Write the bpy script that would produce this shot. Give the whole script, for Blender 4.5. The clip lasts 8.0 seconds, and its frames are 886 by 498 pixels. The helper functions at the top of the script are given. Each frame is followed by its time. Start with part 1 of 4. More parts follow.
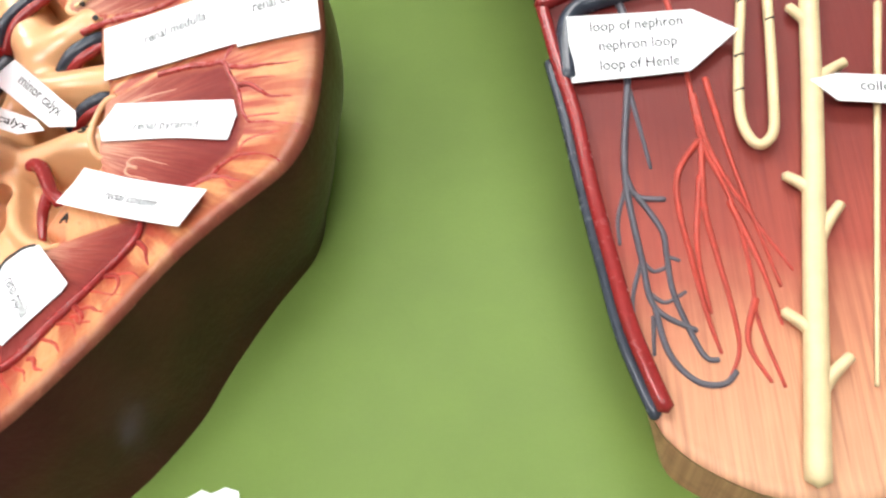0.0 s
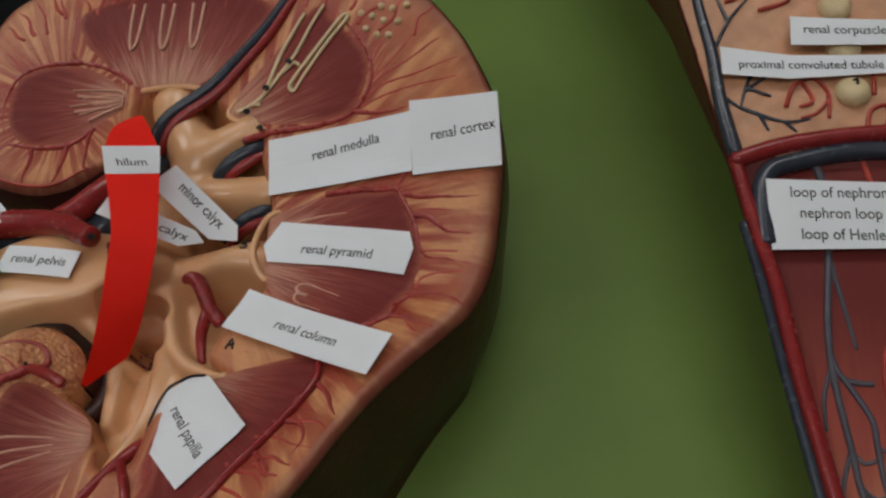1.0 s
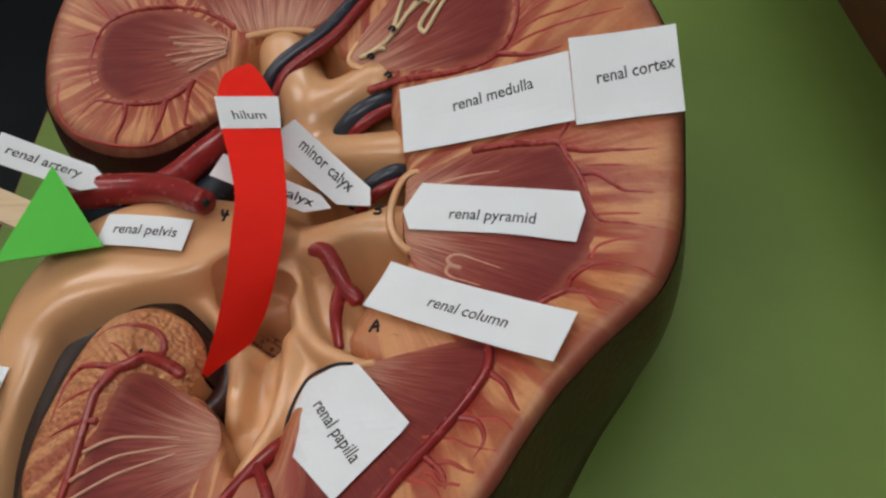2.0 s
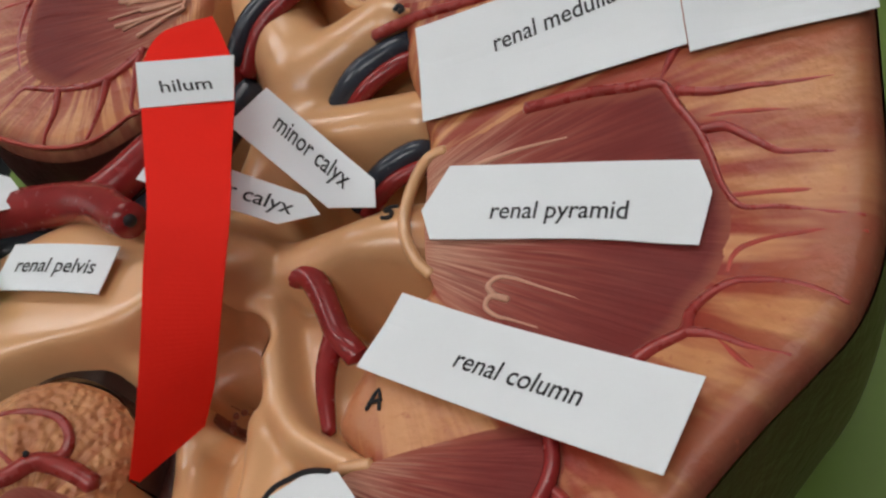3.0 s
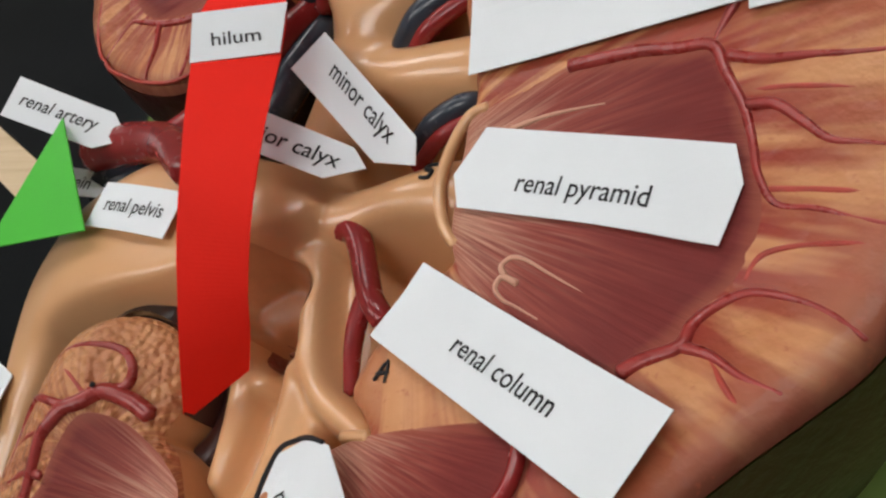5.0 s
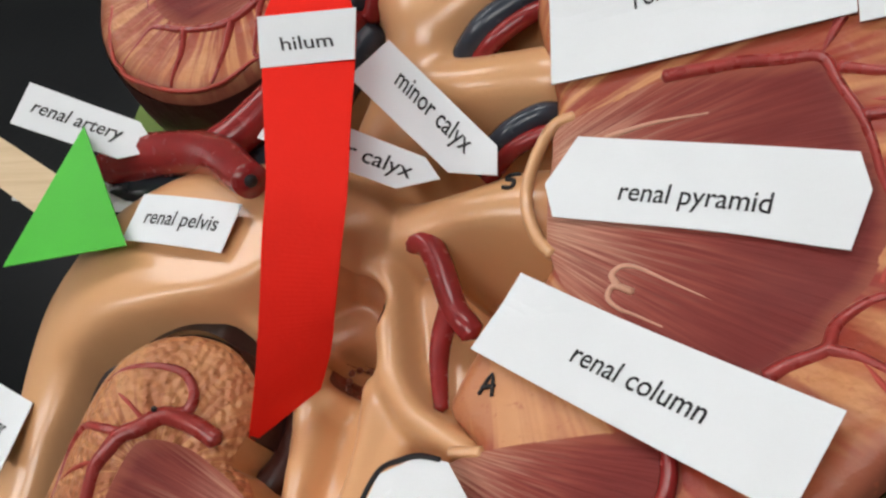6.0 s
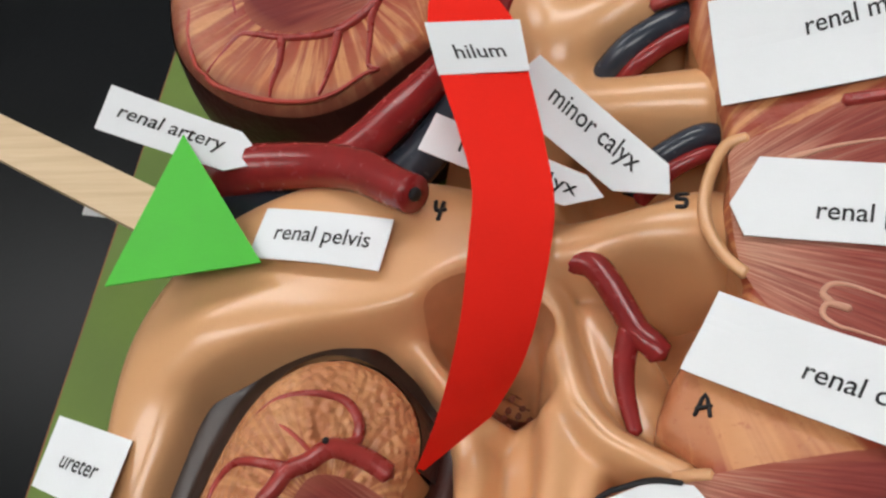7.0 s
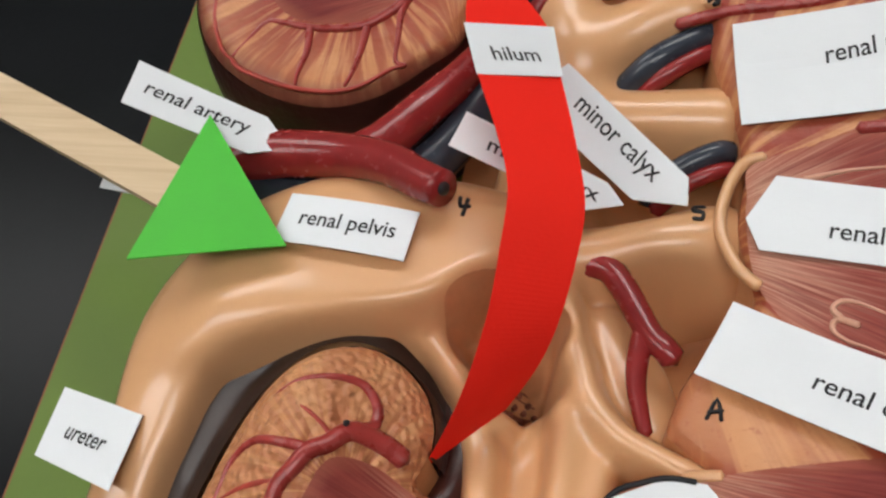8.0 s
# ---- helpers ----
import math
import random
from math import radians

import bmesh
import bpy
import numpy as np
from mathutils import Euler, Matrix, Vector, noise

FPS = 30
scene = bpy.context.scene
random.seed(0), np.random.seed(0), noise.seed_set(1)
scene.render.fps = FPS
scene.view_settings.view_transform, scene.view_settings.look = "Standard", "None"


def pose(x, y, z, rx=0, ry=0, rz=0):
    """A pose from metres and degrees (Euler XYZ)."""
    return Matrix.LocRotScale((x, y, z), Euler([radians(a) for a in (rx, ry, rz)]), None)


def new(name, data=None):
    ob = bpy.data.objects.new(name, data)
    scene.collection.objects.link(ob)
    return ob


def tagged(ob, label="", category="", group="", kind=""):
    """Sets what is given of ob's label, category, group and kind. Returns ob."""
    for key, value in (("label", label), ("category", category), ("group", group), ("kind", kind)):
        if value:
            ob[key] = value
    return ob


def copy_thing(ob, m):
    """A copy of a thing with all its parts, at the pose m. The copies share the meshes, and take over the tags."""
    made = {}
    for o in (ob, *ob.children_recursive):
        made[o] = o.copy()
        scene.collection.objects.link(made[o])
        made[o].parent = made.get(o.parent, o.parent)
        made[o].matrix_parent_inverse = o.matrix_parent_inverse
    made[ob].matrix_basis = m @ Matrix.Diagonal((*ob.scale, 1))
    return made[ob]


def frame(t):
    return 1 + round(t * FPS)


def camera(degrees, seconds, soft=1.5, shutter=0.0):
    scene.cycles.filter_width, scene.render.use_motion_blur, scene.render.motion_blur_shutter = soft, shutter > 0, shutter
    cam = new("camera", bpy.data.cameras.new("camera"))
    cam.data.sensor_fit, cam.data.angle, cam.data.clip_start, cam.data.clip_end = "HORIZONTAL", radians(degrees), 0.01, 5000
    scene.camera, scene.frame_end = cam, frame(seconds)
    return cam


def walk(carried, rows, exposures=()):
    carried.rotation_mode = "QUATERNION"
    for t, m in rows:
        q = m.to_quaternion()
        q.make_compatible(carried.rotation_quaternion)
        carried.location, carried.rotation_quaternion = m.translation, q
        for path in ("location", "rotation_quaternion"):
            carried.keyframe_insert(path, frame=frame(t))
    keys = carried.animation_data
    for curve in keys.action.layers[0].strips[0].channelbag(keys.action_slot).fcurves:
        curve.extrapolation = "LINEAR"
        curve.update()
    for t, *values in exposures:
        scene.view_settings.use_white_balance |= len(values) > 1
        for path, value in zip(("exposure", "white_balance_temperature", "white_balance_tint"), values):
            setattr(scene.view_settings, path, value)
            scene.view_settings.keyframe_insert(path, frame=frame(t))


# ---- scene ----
cam = camera(54.4, 8.0, soft=2.4, shutter=0.12)
ROWS = [
    (0.0, 0.1402, -0.1752, 0.2564, 36.46, 7.33, 0.18),
    (0.5, 0.1077, -0.1598, 0.2703, 38.61, 5.59, 1.05),
    (1.0, 0.0865, -0.1461, 0.2744, 39.35, 4.34, 3.45),
    (1.5, 0.0486, -0.1354, 0.2634, 38.74, 4.22, 4.47),
    (1.7, 0.0457, -0.1345, 0.2588, 38.16, 4.8, 4.28),
    (2.8, 0.0431, -0.081, 0.1941, 37.37, 12.8, 5.17),
    (3.0, 0.0506, -0.071, 0.1825, 37.22, 15.64, 6.66),
    (3.5, 0.0649, -0.0489, 0.1695, 34.1, 22.61, 11.81),
    (4.0, 0.0775, -0.0461, 0.1731, 32.24, 26.1, 16.32),
    (4.2, 0.0798, -0.0483, 0.1743, 32.5, 26.8, 17.62),
    (5.3, 0.0778, -0.0473, 0.1776, 32.18, 26.58, 18.04),
    (5.5, 0.0722, -0.0504, 0.1794, 32.17, 26.25, 17.75),
    (6.0, 0.0495, -0.0559, 0.1859, 31.89, 20.99, 13.51),
    (6.5, 0.0178, -0.0613, 0.1911, 32.72, 15.15, 9.62),
    (7.0, -0.0022, -0.0663, 0.1937, 33.46, 12.64, 8.65),
    (7.5, -0.0063, -0.0689, 0.1934, 34.03, 10.57, 8.63),
    (8.0, -0.012, -0.0719, 0.1966, 34.46, 8.22, 10.3),
]
EXPOSURES = [(0.0, 0.75), (0.3, 0.35), (0.6, -0.35), (0.8, -0.98), (1.0, -1.28), (1.2, -1.1), (1.5, -0.92), (1.7, -0.85), (2.8, -0.82), (3.5, -0.82), (4.2, -0.72), (5.5, -0.5), (6.5, -0.4), (8.0, -0.45)]
walk(cam, [(t, pose(*place)) for t, *place in ROWS], EXPOSURES)

# ---- world and lamps ----
world = bpy.data.worlds.new("world")
world.use_nodes = True
world.node_tree.nodes["Background"].inputs[0].default_value = (0.8, 0.87, 1.0, 1)
world.node_tree.nodes["Background"].inputs[1].default_value = 0.03
scene.world = world


# ---- materials ----
def nodes_of(name, rough=0.5, spec=0.5, coat=0.0):
    m = bpy.data.materials.new(name)
    m.use_nodes = True
    nt = m.node_tree
    p = nt.nodes["Principled BSDF"]
    p.inputs["Roughness"].default_value = rough
    p.inputs["Specular IOR Level"].default_value = spec
    p.inputs["Coat Weight"].default_value = coat
    p.inputs["Coat Roughness"].default_value = 0.08
    return m, nt, p


def noise_node(nt, vec, scale, detail=4, rough=0.55):
    n = nt.nodes.new("ShaderNodeTexNoise")
    n.inputs["Scale"].default_value = scale
    n.inputs["Detail"].default_value = detail
    n.inputs["Roughness"].default_value = rough
    nt.links.new(vec, n.inputs["Vector"])
    return n.outputs["Fac"]


def ramp(nt, fac, stops, mode="LINEAR"):
    r = nt.nodes.new("ShaderNodeValToRGB")
    r.color_ramp.interpolation = mode
    el = r.color_ramp.elements
    while len(el) < len(stops):
        el.new(0.5)
    for e, (pos, col) in zip(el, stops):
        e.position = pos
        e.color = (*col, 1) if len(col) == 3 else col
    nt.links.new(fac, r.inputs[0])
    return r.outputs[0]


def mix(nt, fac, a, b, kind="MIX"):
    m = nt.nodes.new("ShaderNodeMix")
    m.data_type, m.blend_type = "RGBA", kind
    for s, v in ((m.inputs[0], fac), (m.inputs[6], a), (m.inputs[7], b)):
        if isinstance(v, (int, float)):
            s.default_value = v
        elif isinstance(v, tuple):
            s.default_value = (*v, 1)
        else:
            nt.links.new(v, s)
    return m.outputs[2]


def maths(nt, op, a, b=0.0):
    m = nt.nodes.new("ShaderNodeMath")
    m.operation = op
    for s, v in ((m.inputs[0], a), (m.inputs[1], b)):
        if isinstance(v, (int, float)):
            s.default_value = v
        else:
            nt.links.new(v, s)
    return m.outputs[0]


def bump(nt, p, height, strength, distance=0.001):
    b = nt.nodes.new("ShaderNodeBump")
    b.inputs["Strength"].default_value = strength
    b.inputs["Distance"].default_value = distance
    nt.links.new(height, b.inputs["Height"])
    nt.links.new(b.outputs[0], p.inputs["Normal"])


def coords(nt, which="Object"):
    return nt.nodes.new("ShaderNodeTexCoord").outputs[which]


def paint(name, col, vary=0.18, rough=0.35, scale=120, relief=0.15, grain=900, coat=0.0, spec=0.4):
    """Painted plastic: a base colour that drifts at two scales, with a fine relief."""
    m, nt, p = nodes_of(name, rough, spec, coat)
    c = coords(nt)
    lo = tuple(v * (1 - vary) for v in col)
    hi = tuple(min(1, v * (1 + vary)) for v in col)
    big = ramp(nt, noise_node(nt, c, scale), [(0.3, lo), (0.7, hi)])
    small = noise_node(nt, c, grain, 3)
    nt.links.new(mix(nt, maths(nt, "MULTIPLY", small, 0.35), big, lo), p.inputs["Base Color"])
    nt.links.new(maths(nt, "MULTIPLY_ADD", noise_node(nt, c, scale * 2), 0.10), p.inputs["Roughness"])
    p.inputs["Roughness"].links[0].from_node.inputs[2].default_value = rough - 0.05
    bump(nt, p, small, relief)
    return m


def uvs(nt):
    u = nt.nodes.new("ShaderNodeUVMap")
    u.uv_map = "fan"
    s = nt.nodes.new("ShaderNodeSeparateXYZ")
    nt.links.new(u.outputs[0], s.inputs[0])
    return u.outputs[0], s.outputs[0], s.outputs[1]


def stretched(nt, vec, sx, sy):
    m = nt.nodes.new("ShaderNodeMapping")
    m.inputs["Scale"].default_value = (sx, sy, 1)
    nt.links.new(vec, m.inputs["Vector"])
    return m.outputs[0]


def pyramid_paint():
    """Red striped medulla: pale pink at the papilla (v = 0), dark red at the base (v = 1); streaks run along the fan."""
    m, nt, p = nodes_of("pyramid_paint", 0.36, 0.12, 0.0)
    uv, u, v = uvs(nt)
    wob = maths(nt, "MULTIPLY_ADD", noise_node(nt, stretched(nt, uv, 14, 2.2), 1.0, 3), 0.5)
    wob.node.inputs[2].default_value = -0.25
    along = maths(nt, "ADD", v, wob)
    base = ramp(nt, along, [(0.03, (0.70, 0.40, 0.27)), (0.2, (0.55, 0.24, 0.17)), (0.42, (0.33, 0.078, 0.058)), (0.8, (0.20, 0.033, 0.029))])
    fine = noise_node(nt, stretched(nt, uv, 70, 2.5), 1.0, 4, 0.6)
    dark = mix(nt, ramp(nt, fine, [(0.34, (0, 0, 0)), (0.64, (0.7, 0.7, 0.7))]), base, (0.15, 0.022, 0.020))
    pale_fac = maths(nt, "MULTIPLY", ramp(nt, noise_node(nt, stretched(nt, uv, 42, 1.6), 1.0, 2), [(0.52, (0, 0, 0)), (0.64, (1, 1, 1))]),
                     ramp(nt, v, [(0.1, (0.6, 0.6, 0.6)), (0.62, (0.0, 0.0, 0.0))]))
    w = nt.nodes.new("ShaderNodeUVMap")
    w.uv_map = "wash"
    ws = nt.nodes.new("ShaderNodeSeparateXYZ")
    nt.links.new(w.outputs[0], ws.inputs[0])
    border = maths(nt, "ADD", ws.outputs[0], maths(nt, "MULTIPLY", noise_node(nt, stretched(nt, uv, 24, 3), 1.0, 3), 0.7))
    dark = mix(nt, ramp(nt, border, [(0.35, (0.6, 0.6, 0.6)), (0.95, (0, 0, 0))]), dark, (0.38, 0.115, 0.07))
    nt.links.new(mix(nt, pale_fac, dark, (0.66, 0.38, 0.27)), p.inputs["Base Color"])
    bump(nt, p, fine, 0.3, 0.0008)
    return m


def cortex_paint():
    """Peach cortex with blushes of red that run outwards (u round the kidney, v outwards) and a pored relief."""
    m, nt, p = nodes_of("cortex_paint", 0.36, 0.3, 0.0)
    uv, u, v = uvs(nt)
    c = coords(nt)
    peach = ramp(nt, noise_node(nt, c, 90, 4), [(0.3, (0.58, 0.255, 0.105)), (0.7, (0.67, 0.335, 0.155))])
    w = nt.nodes.new("ShaderNodeUVMap")
    w.uv_map = "wash"
    ws = nt.nodes.new("ShaderNodeSeparateXYZ")
    nt.links.new(w.outputs[0], ws.inputs[0])
    blot = ramp(nt, noise_node(nt, stretched(nt, uv, 10, 1.6), 1.0, 3), [(0.41, (0.12, 0.12, 0.12)), (0.53, (1, 1, 1))])
    peach = mix(nt, maths(nt, "MULTIPLY", maths(nt, "POWER", ws.outputs[0], 0.36), blot), peach, (0.27, 0.026, 0.018))
    streak = noise_node(nt, stretched(nt, uv, 17, 1.3), 1.0, 3, 0.5)
    zone = ramp(nt, v, [(0.30, (0.0, 0.0, 0.0)), (0.5, (0.9, 0.9, 0.9)), (0.9, (0.6, 0.6, 0.6)), (1.0, (0.9, 0.9, 0.9))])
    red = maths(nt, "MULTIPLY", ramp(nt, streak, [(0.47, (0, 0, 0)), (0.66, (0.5, 0.5, 0.5))]), zone)
    col = mix(nt, red, peach, (0.40, 0.055, 0.026))
    rim = ramp(nt, v, [(0.90, (0, 0, 0)), (1.0, (1, 1, 1))])
    col = mix(nt, maths(nt, "MULTIPLY", rim, 0.85), col, (0.16, 0.045, 0.032))
    pores = noise_node(nt, c, 560, 2, 0.5)
    speck = ramp(nt, noise_node(nt, c, 700, 2), [(0.62, (0, 0, 0)), (0.75, (0.45, 0.45, 0.45))])
    nt.links.new(mix(nt, speck, col, (0.40, 0.10, 0.05)), p.inputs["Base Color"])
    # the lower lobe is pebbled
    xyz = nt.nodes.new("ShaderNodeSeparateXYZ")
    nt.links.new(c, xyz.inputs[0])
    there = maths(nt, "MULTIPLY", ramp(nt, maths(nt, "MULTIPLY_ADD", xyz.outputs[0], -10.0), [(0.84, (0, 0, 0)), (0.92, (1, 1, 1))]),
                  ramp(nt, maths(nt, "MULTIPLY_ADD", xyz.outputs[1], -10.0), [(0.5, (0, 0, 0)), (0.58, (1, 1, 1))]))
    pebble = nt.nodes.new("ShaderNodeTexVoronoi")
    pebble.feature = "SMOOTH_F1"
    pebble.inputs["Scale"].default_value = 760
    nt.links.new(c, pebble.inputs["Vector"])
    bumps = maths(nt, "SUBTRACT", maths(nt, "MULTIPLY", pores, 0.3), maths(nt, "MULTIPLY", maths(nt, "MULTIPLY", pebble.outputs["Distance"], there), 1.5))
    bump(nt, p, bumps, 0.65, 0.0012)
    return m


def nephron_paint(name, stops, spots=0.0):
    """The medulla of the wedge: dark red above, fading to peach at the tip, with fine stripes along it."""
    m, nt, p = nodes_of(name, 0.46, 0.22, 0.0)
    c = coords(nt)
    s = nt.nodes.new("ShaderNodeSeparateXYZ")
    nt.links.new(c, s.inputs[0])
    stripes = noise_node(nt, stretched(nt, c, 700, 22), 1.0, 4, 0.6)
    cloud = noise_node(nt, c, 45, 3)
    y = maths(nt, "MULTIPLY_ADD", s.outputs[1], 7.0)
    y.node.inputs[2].default_value = 0.62
    y = maths(nt, "ADD", y, maths(nt, "MULTIPLY", cloud, 0.18))
    base = ramp(nt, y, stops)
    if spots:
        base = mix(nt, ramp(nt, noise_node(nt, c, 110, 5, 0.65), [(0.5, (0, 0, 0)), (0.6, (spots, spots, spots))]), base, (0.05, 0.02, 0.02))
    nt.links.new(mix(nt, ramp(nt, stripes, [(0.4, (0, 0, 0)), (0.7, (0.42, 0.42, 0.42))]), base, (0.13, 0.02, 0.02)), p.inputs["Base Color"])
    bump(nt, p, stripes, 0.25, 0.0006)
    return m


def wood_paint():
    m, nt, p = nodes_of("birch_stick", 0.55)
    g = noise_node(nt, stretched(nt, coords(nt), 25, 500), 1.0, 4)
    nt.links.new(ramp(nt, g, [(0.3, (0.56, 0.40, 0.23)), (0.7, (0.70, 0.54, 0.35))]), p.inputs["Base Color"])
    bump(nt, p, g, 0.1)
    return m


def glow(name, col, strength):
    m, nt, p = nodes_of(name)
    p.inputs["Emission Color"].default_value = (*col, 1)
    p.inputs["Emission Strength"].default_value = strength
    return m


GREEN = paint("olive_lacquer", (0.125, 0.192, 0.040), 0.10, 0.5, 18, 0.05, 600, 0.0, 0.22)
EDGE = paint("board_edge", (0.22, 0.075, 0.03), 0.2, 0.6, 60)
BLACK = paint("black_resin", (0.006, 0.007, 0.008), 0.25, 0.3, 12, 0.03, 400, 0.0, 0.09)
BROWN = paint("capsule_brown", (0.050, 0.014, 0.010), 0.3, 0.36, 60, 0.3, 420, 0.1)
COLLAR = paint("capsule_grey_brown", (0.038, 0.022, 0.017), 0.25, 0.34, 50, 0.1, 420, 0.05)
CORTEX = cortex_paint()
PYRAMID = pyramid_paint()
TAN = paint("calyx_tan", (0.69, 0.375, 0.18), 0.06, 0.3, 30, 0.03, 700, 0.3, 0.5)
FLOOR_TAN = paint("sinus_tan", (0.58, 0.27, 0.12), 0.2, 0.3, 60, 0.1, 700, 0.1)
ARTERY = paint("artery_red", (0.26, 0.022, 0.022), 0.14, 0.26, 200, 0.02, 900, 0.1)
FINE = paint("fine_artery_red", (0.42, 0.054, 0.036), 0.25, 0.38, 250, 0.08, 900, 0.0)
ARCUATE = paint("arcuate_red", (0.34, 0.042, 0.036), 0.2, 0.28, 200, 0.02, 900, 0.15)
VEIN = paint("vein_blue_grey", (0.036, 0.044, 0.060), 0.2, 0.26, 200, 0.02, 900, 0.1)
CREAM = paint("tubule_cream", (0.68, 0.54, 0.31), 0.1, 0.4, 200, 0.08)
VEIN_FINE = paint("fine_vein_grey", (0.085, 0.082, 0.10), 0.2, 0.35, 250, 0.02, 900, 0.0)
LOOP = paint("loop_pink", (0.62, 0.33, 0.225), 0.1, 0.4, 300, 0.08)
MOUTH = paint("calyx_dark_tan", (0.56, 0.26, 0.12), 0.2, 0.3, 80, 0.05, 700, 0.1)
PIT = paint("pit_brown", (0.24, 0.075, 0.045), 0.3, 0.4, 300, 0.5, 800)
WEDGE = nephron_paint("nephron_paint", [(0.0, (0.60, 0.34, 0.20)), (0.22, (0.55, 0.25, 0.14)), (0.42, (0.34, 0.072, 0.05)), (0.7, (0.155, 0.024, 0.020))])
WEDGE_SIDE = nephron_paint("wedge_side", [(0.0, (0.58, 0.33, 0.19)), (0.25, (0.46, 0.21, 0.12)), (0.5, (0.20, 0.05, 0.035)), (0.95, (0.17, 0.05, 0.03))], 0.18)
WEDGE_TIP = paint("wedge_cortex", (0.56, 0.29, 0.16), 0.16, 0.42, 110, 0.25, 700)
PAPER = paint("white_paper", (0.79, 0.82, 0.84), 0.025, 0.75, 60, 0.03, 1500, 0.0, 0.2)
RED = paint("red_paper", (0.92, 0.022, 0.012), 0.03, 0.7, 60, 0.05, 1500, 0.0, 0.15)
LIME = paint("green_paper", (0.06, 0.50, 0.03), 0.05, 0.5, 80, 0.05, 1500, 0.0)
INK = paint("black_ink", (0.012, 0.012, 0.014), 0.1, 0.6, 80)
WOOD = wood_paint()
WALL = paint("wall_paint", (0.34, 0.335, 0.31), 0.04, 0.8, 3, 0.05, 60, 0.0)
TILE = paint("floor_vinyl", (0.30, 0.29, 0.27), 0.12, 0.5, 5, 0.05, 90, 0.0)
PANEL_GLOW = glow("lamp_diffuser", (1.0, 0.985, 0.97), 11.0)
METAL = paint("lamp_frame", (0.7, 0.7, 0.7), 0.05, 0.4, 20)


# ---- tools ----
MM = 0.001
TOP = 0.030          # top of the board above the bench


def face_z(x, y):
    """Height in mm of the kidney's cut face over the bench, at a plan place in mm."""
    u, v = np.clip(x, -112, 112) / 100.0, np.clip(y, -95, 125) / 100.0
    broad = (70.18 + 6.14 * v + 24.78 * v ** 2 + 5.7 * v ** 3 - 10.5 * v ** 4 + u * (11.29 - 12.03 * v + 19.64 * v ** 2 - 5.89 * v ** 3)
             + u ** 2 * (11.97 - 4.1 * v + 11.24 * v ** 2) + u ** 3 * (12.33 * v - 11.66) - 7.23 * u ** 4)
    # the lower lobe swells on its outer side
    dip = 2.4 * np.exp(-((x - 51) / 13.0) ** 2 - ((y - 2) / 11.0) ** 2)
    return broad - dip + 10.83 * np.exp(-((x + 60) / 13.0) ** 2 - ((y + 26) / 24.0) ** 2)


def wedge_z(x, y):
    return 80.0 + 0.25 * np.clip(y, -115, 120) + 0.0 * x


def link(name, verts, faces, material, parent=None, label="", smooth=True):
    me = bpy.data.meshes.new(name)
    me.from_pydata([tuple(v) for v in verts], [], [tuple(int(i) for i in f) for f in faces])
    me.update()
    me.materials.append(material)
    if smooth:
        me.polygons.foreach_set("use_smooth", [True] * len(me.polygons))
    ob = new(name, me)
    if parent is not None:
        ob.parent = parent
    if label:
        ob["label"] = label
    return ob


def part(name, bm, material, parent=None, label="", smooth=False):
    me = bpy.data.meshes.new(name)
    bm.to_mesh(me)
    bm.free()
    me.materials.append(material)
    if smooth:
        me.polygons.foreach_set("use_smooth", [True] * len(me.polygons))
    ob = new(name, me)
    if parent is not None:
        ob.parent = parent
    if label:
        ob["label"] = label
    return ob


def box(name, lo, hi, material, parent=None, label="", bevel=0.0):
    bm = bmesh.new()
    bmesh.ops.create_cube(bm, size=1)
    for v in bm.verts:
        v.co = Vector([lo[i] + (v.co[i] + 0.5) * (hi[i] - lo[i]) for i in range(3)])
    if bevel:
        bmesh.ops.bevel(bm, geom=bm.edges[:], offset=bevel, segments=2, affect="EDGES")
    return part(name, bm, material, parent, label)


def thing(name, label, category, group="", kind=""):
    return tagged(new(name), label, category, group, kind)


def spline(points, closed=False, steps=8):
    """Catmull-Rom through the points (rows of any width)."""
    p = np.array(points, float)
    n = len(p)
    out = []
    for i in range(n if closed else n - 1):
        if closed:
            a, b, c, d = p[(i - 1) % n], p[i], p[(i + 1) % n], p[(i + 2) % n]
        else:
            a, b, c, d = p[max(i - 1, 0)], p[i], p[i + 1], p[min(i + 2, n - 1)]
        for k in range(steps):
            t = k / steps
            out.append(0.5 * (2 * b + (c - a) * t + (2 * a - 5 * b + 4 * c - d) * t * t + (3 * b - a - 3 * c + d) * t ** 3))
    if not closed:
        out.append(p[-1])
    return np.array(out)


def inside_distance(poly, x, y):
    """Signed distance to a closed polygon (positive inside) and the nearest place on it."""
    a, b = poly, np.roll(poly, -1, axis=0)
    best = np.full(x.shape, 1e9)
    nx, ny = np.zeros_like(x), np.zeros_like(y)
    odd = np.zeros(x.shape, bool)
    for (ax, ay), (bx, by) in zip(a, b):
        dx, dy = bx - ax, by - ay
        t = np.clip(((x - ax) * dx + (y - ay) * dy) / (dx * dx + dy * dy + 1e-12), 0, 1)
        px, py = ax + t * dx, ay + t * dy
        d = (x - px) ** 2 + (y - py) ** 2
        near = d < best
        best, nx, ny = np.where(near, d, best), np.where(near, px, nx), np.where(near, py, ny)
        odd ^= ((ay > y) != (by > y)) & (x < (bx - ax) * (y - ay) / (by - ay + 1e-12) + ax)
    d = np.sqrt(best)
    return np.where(odd, d, -d), nx, ny


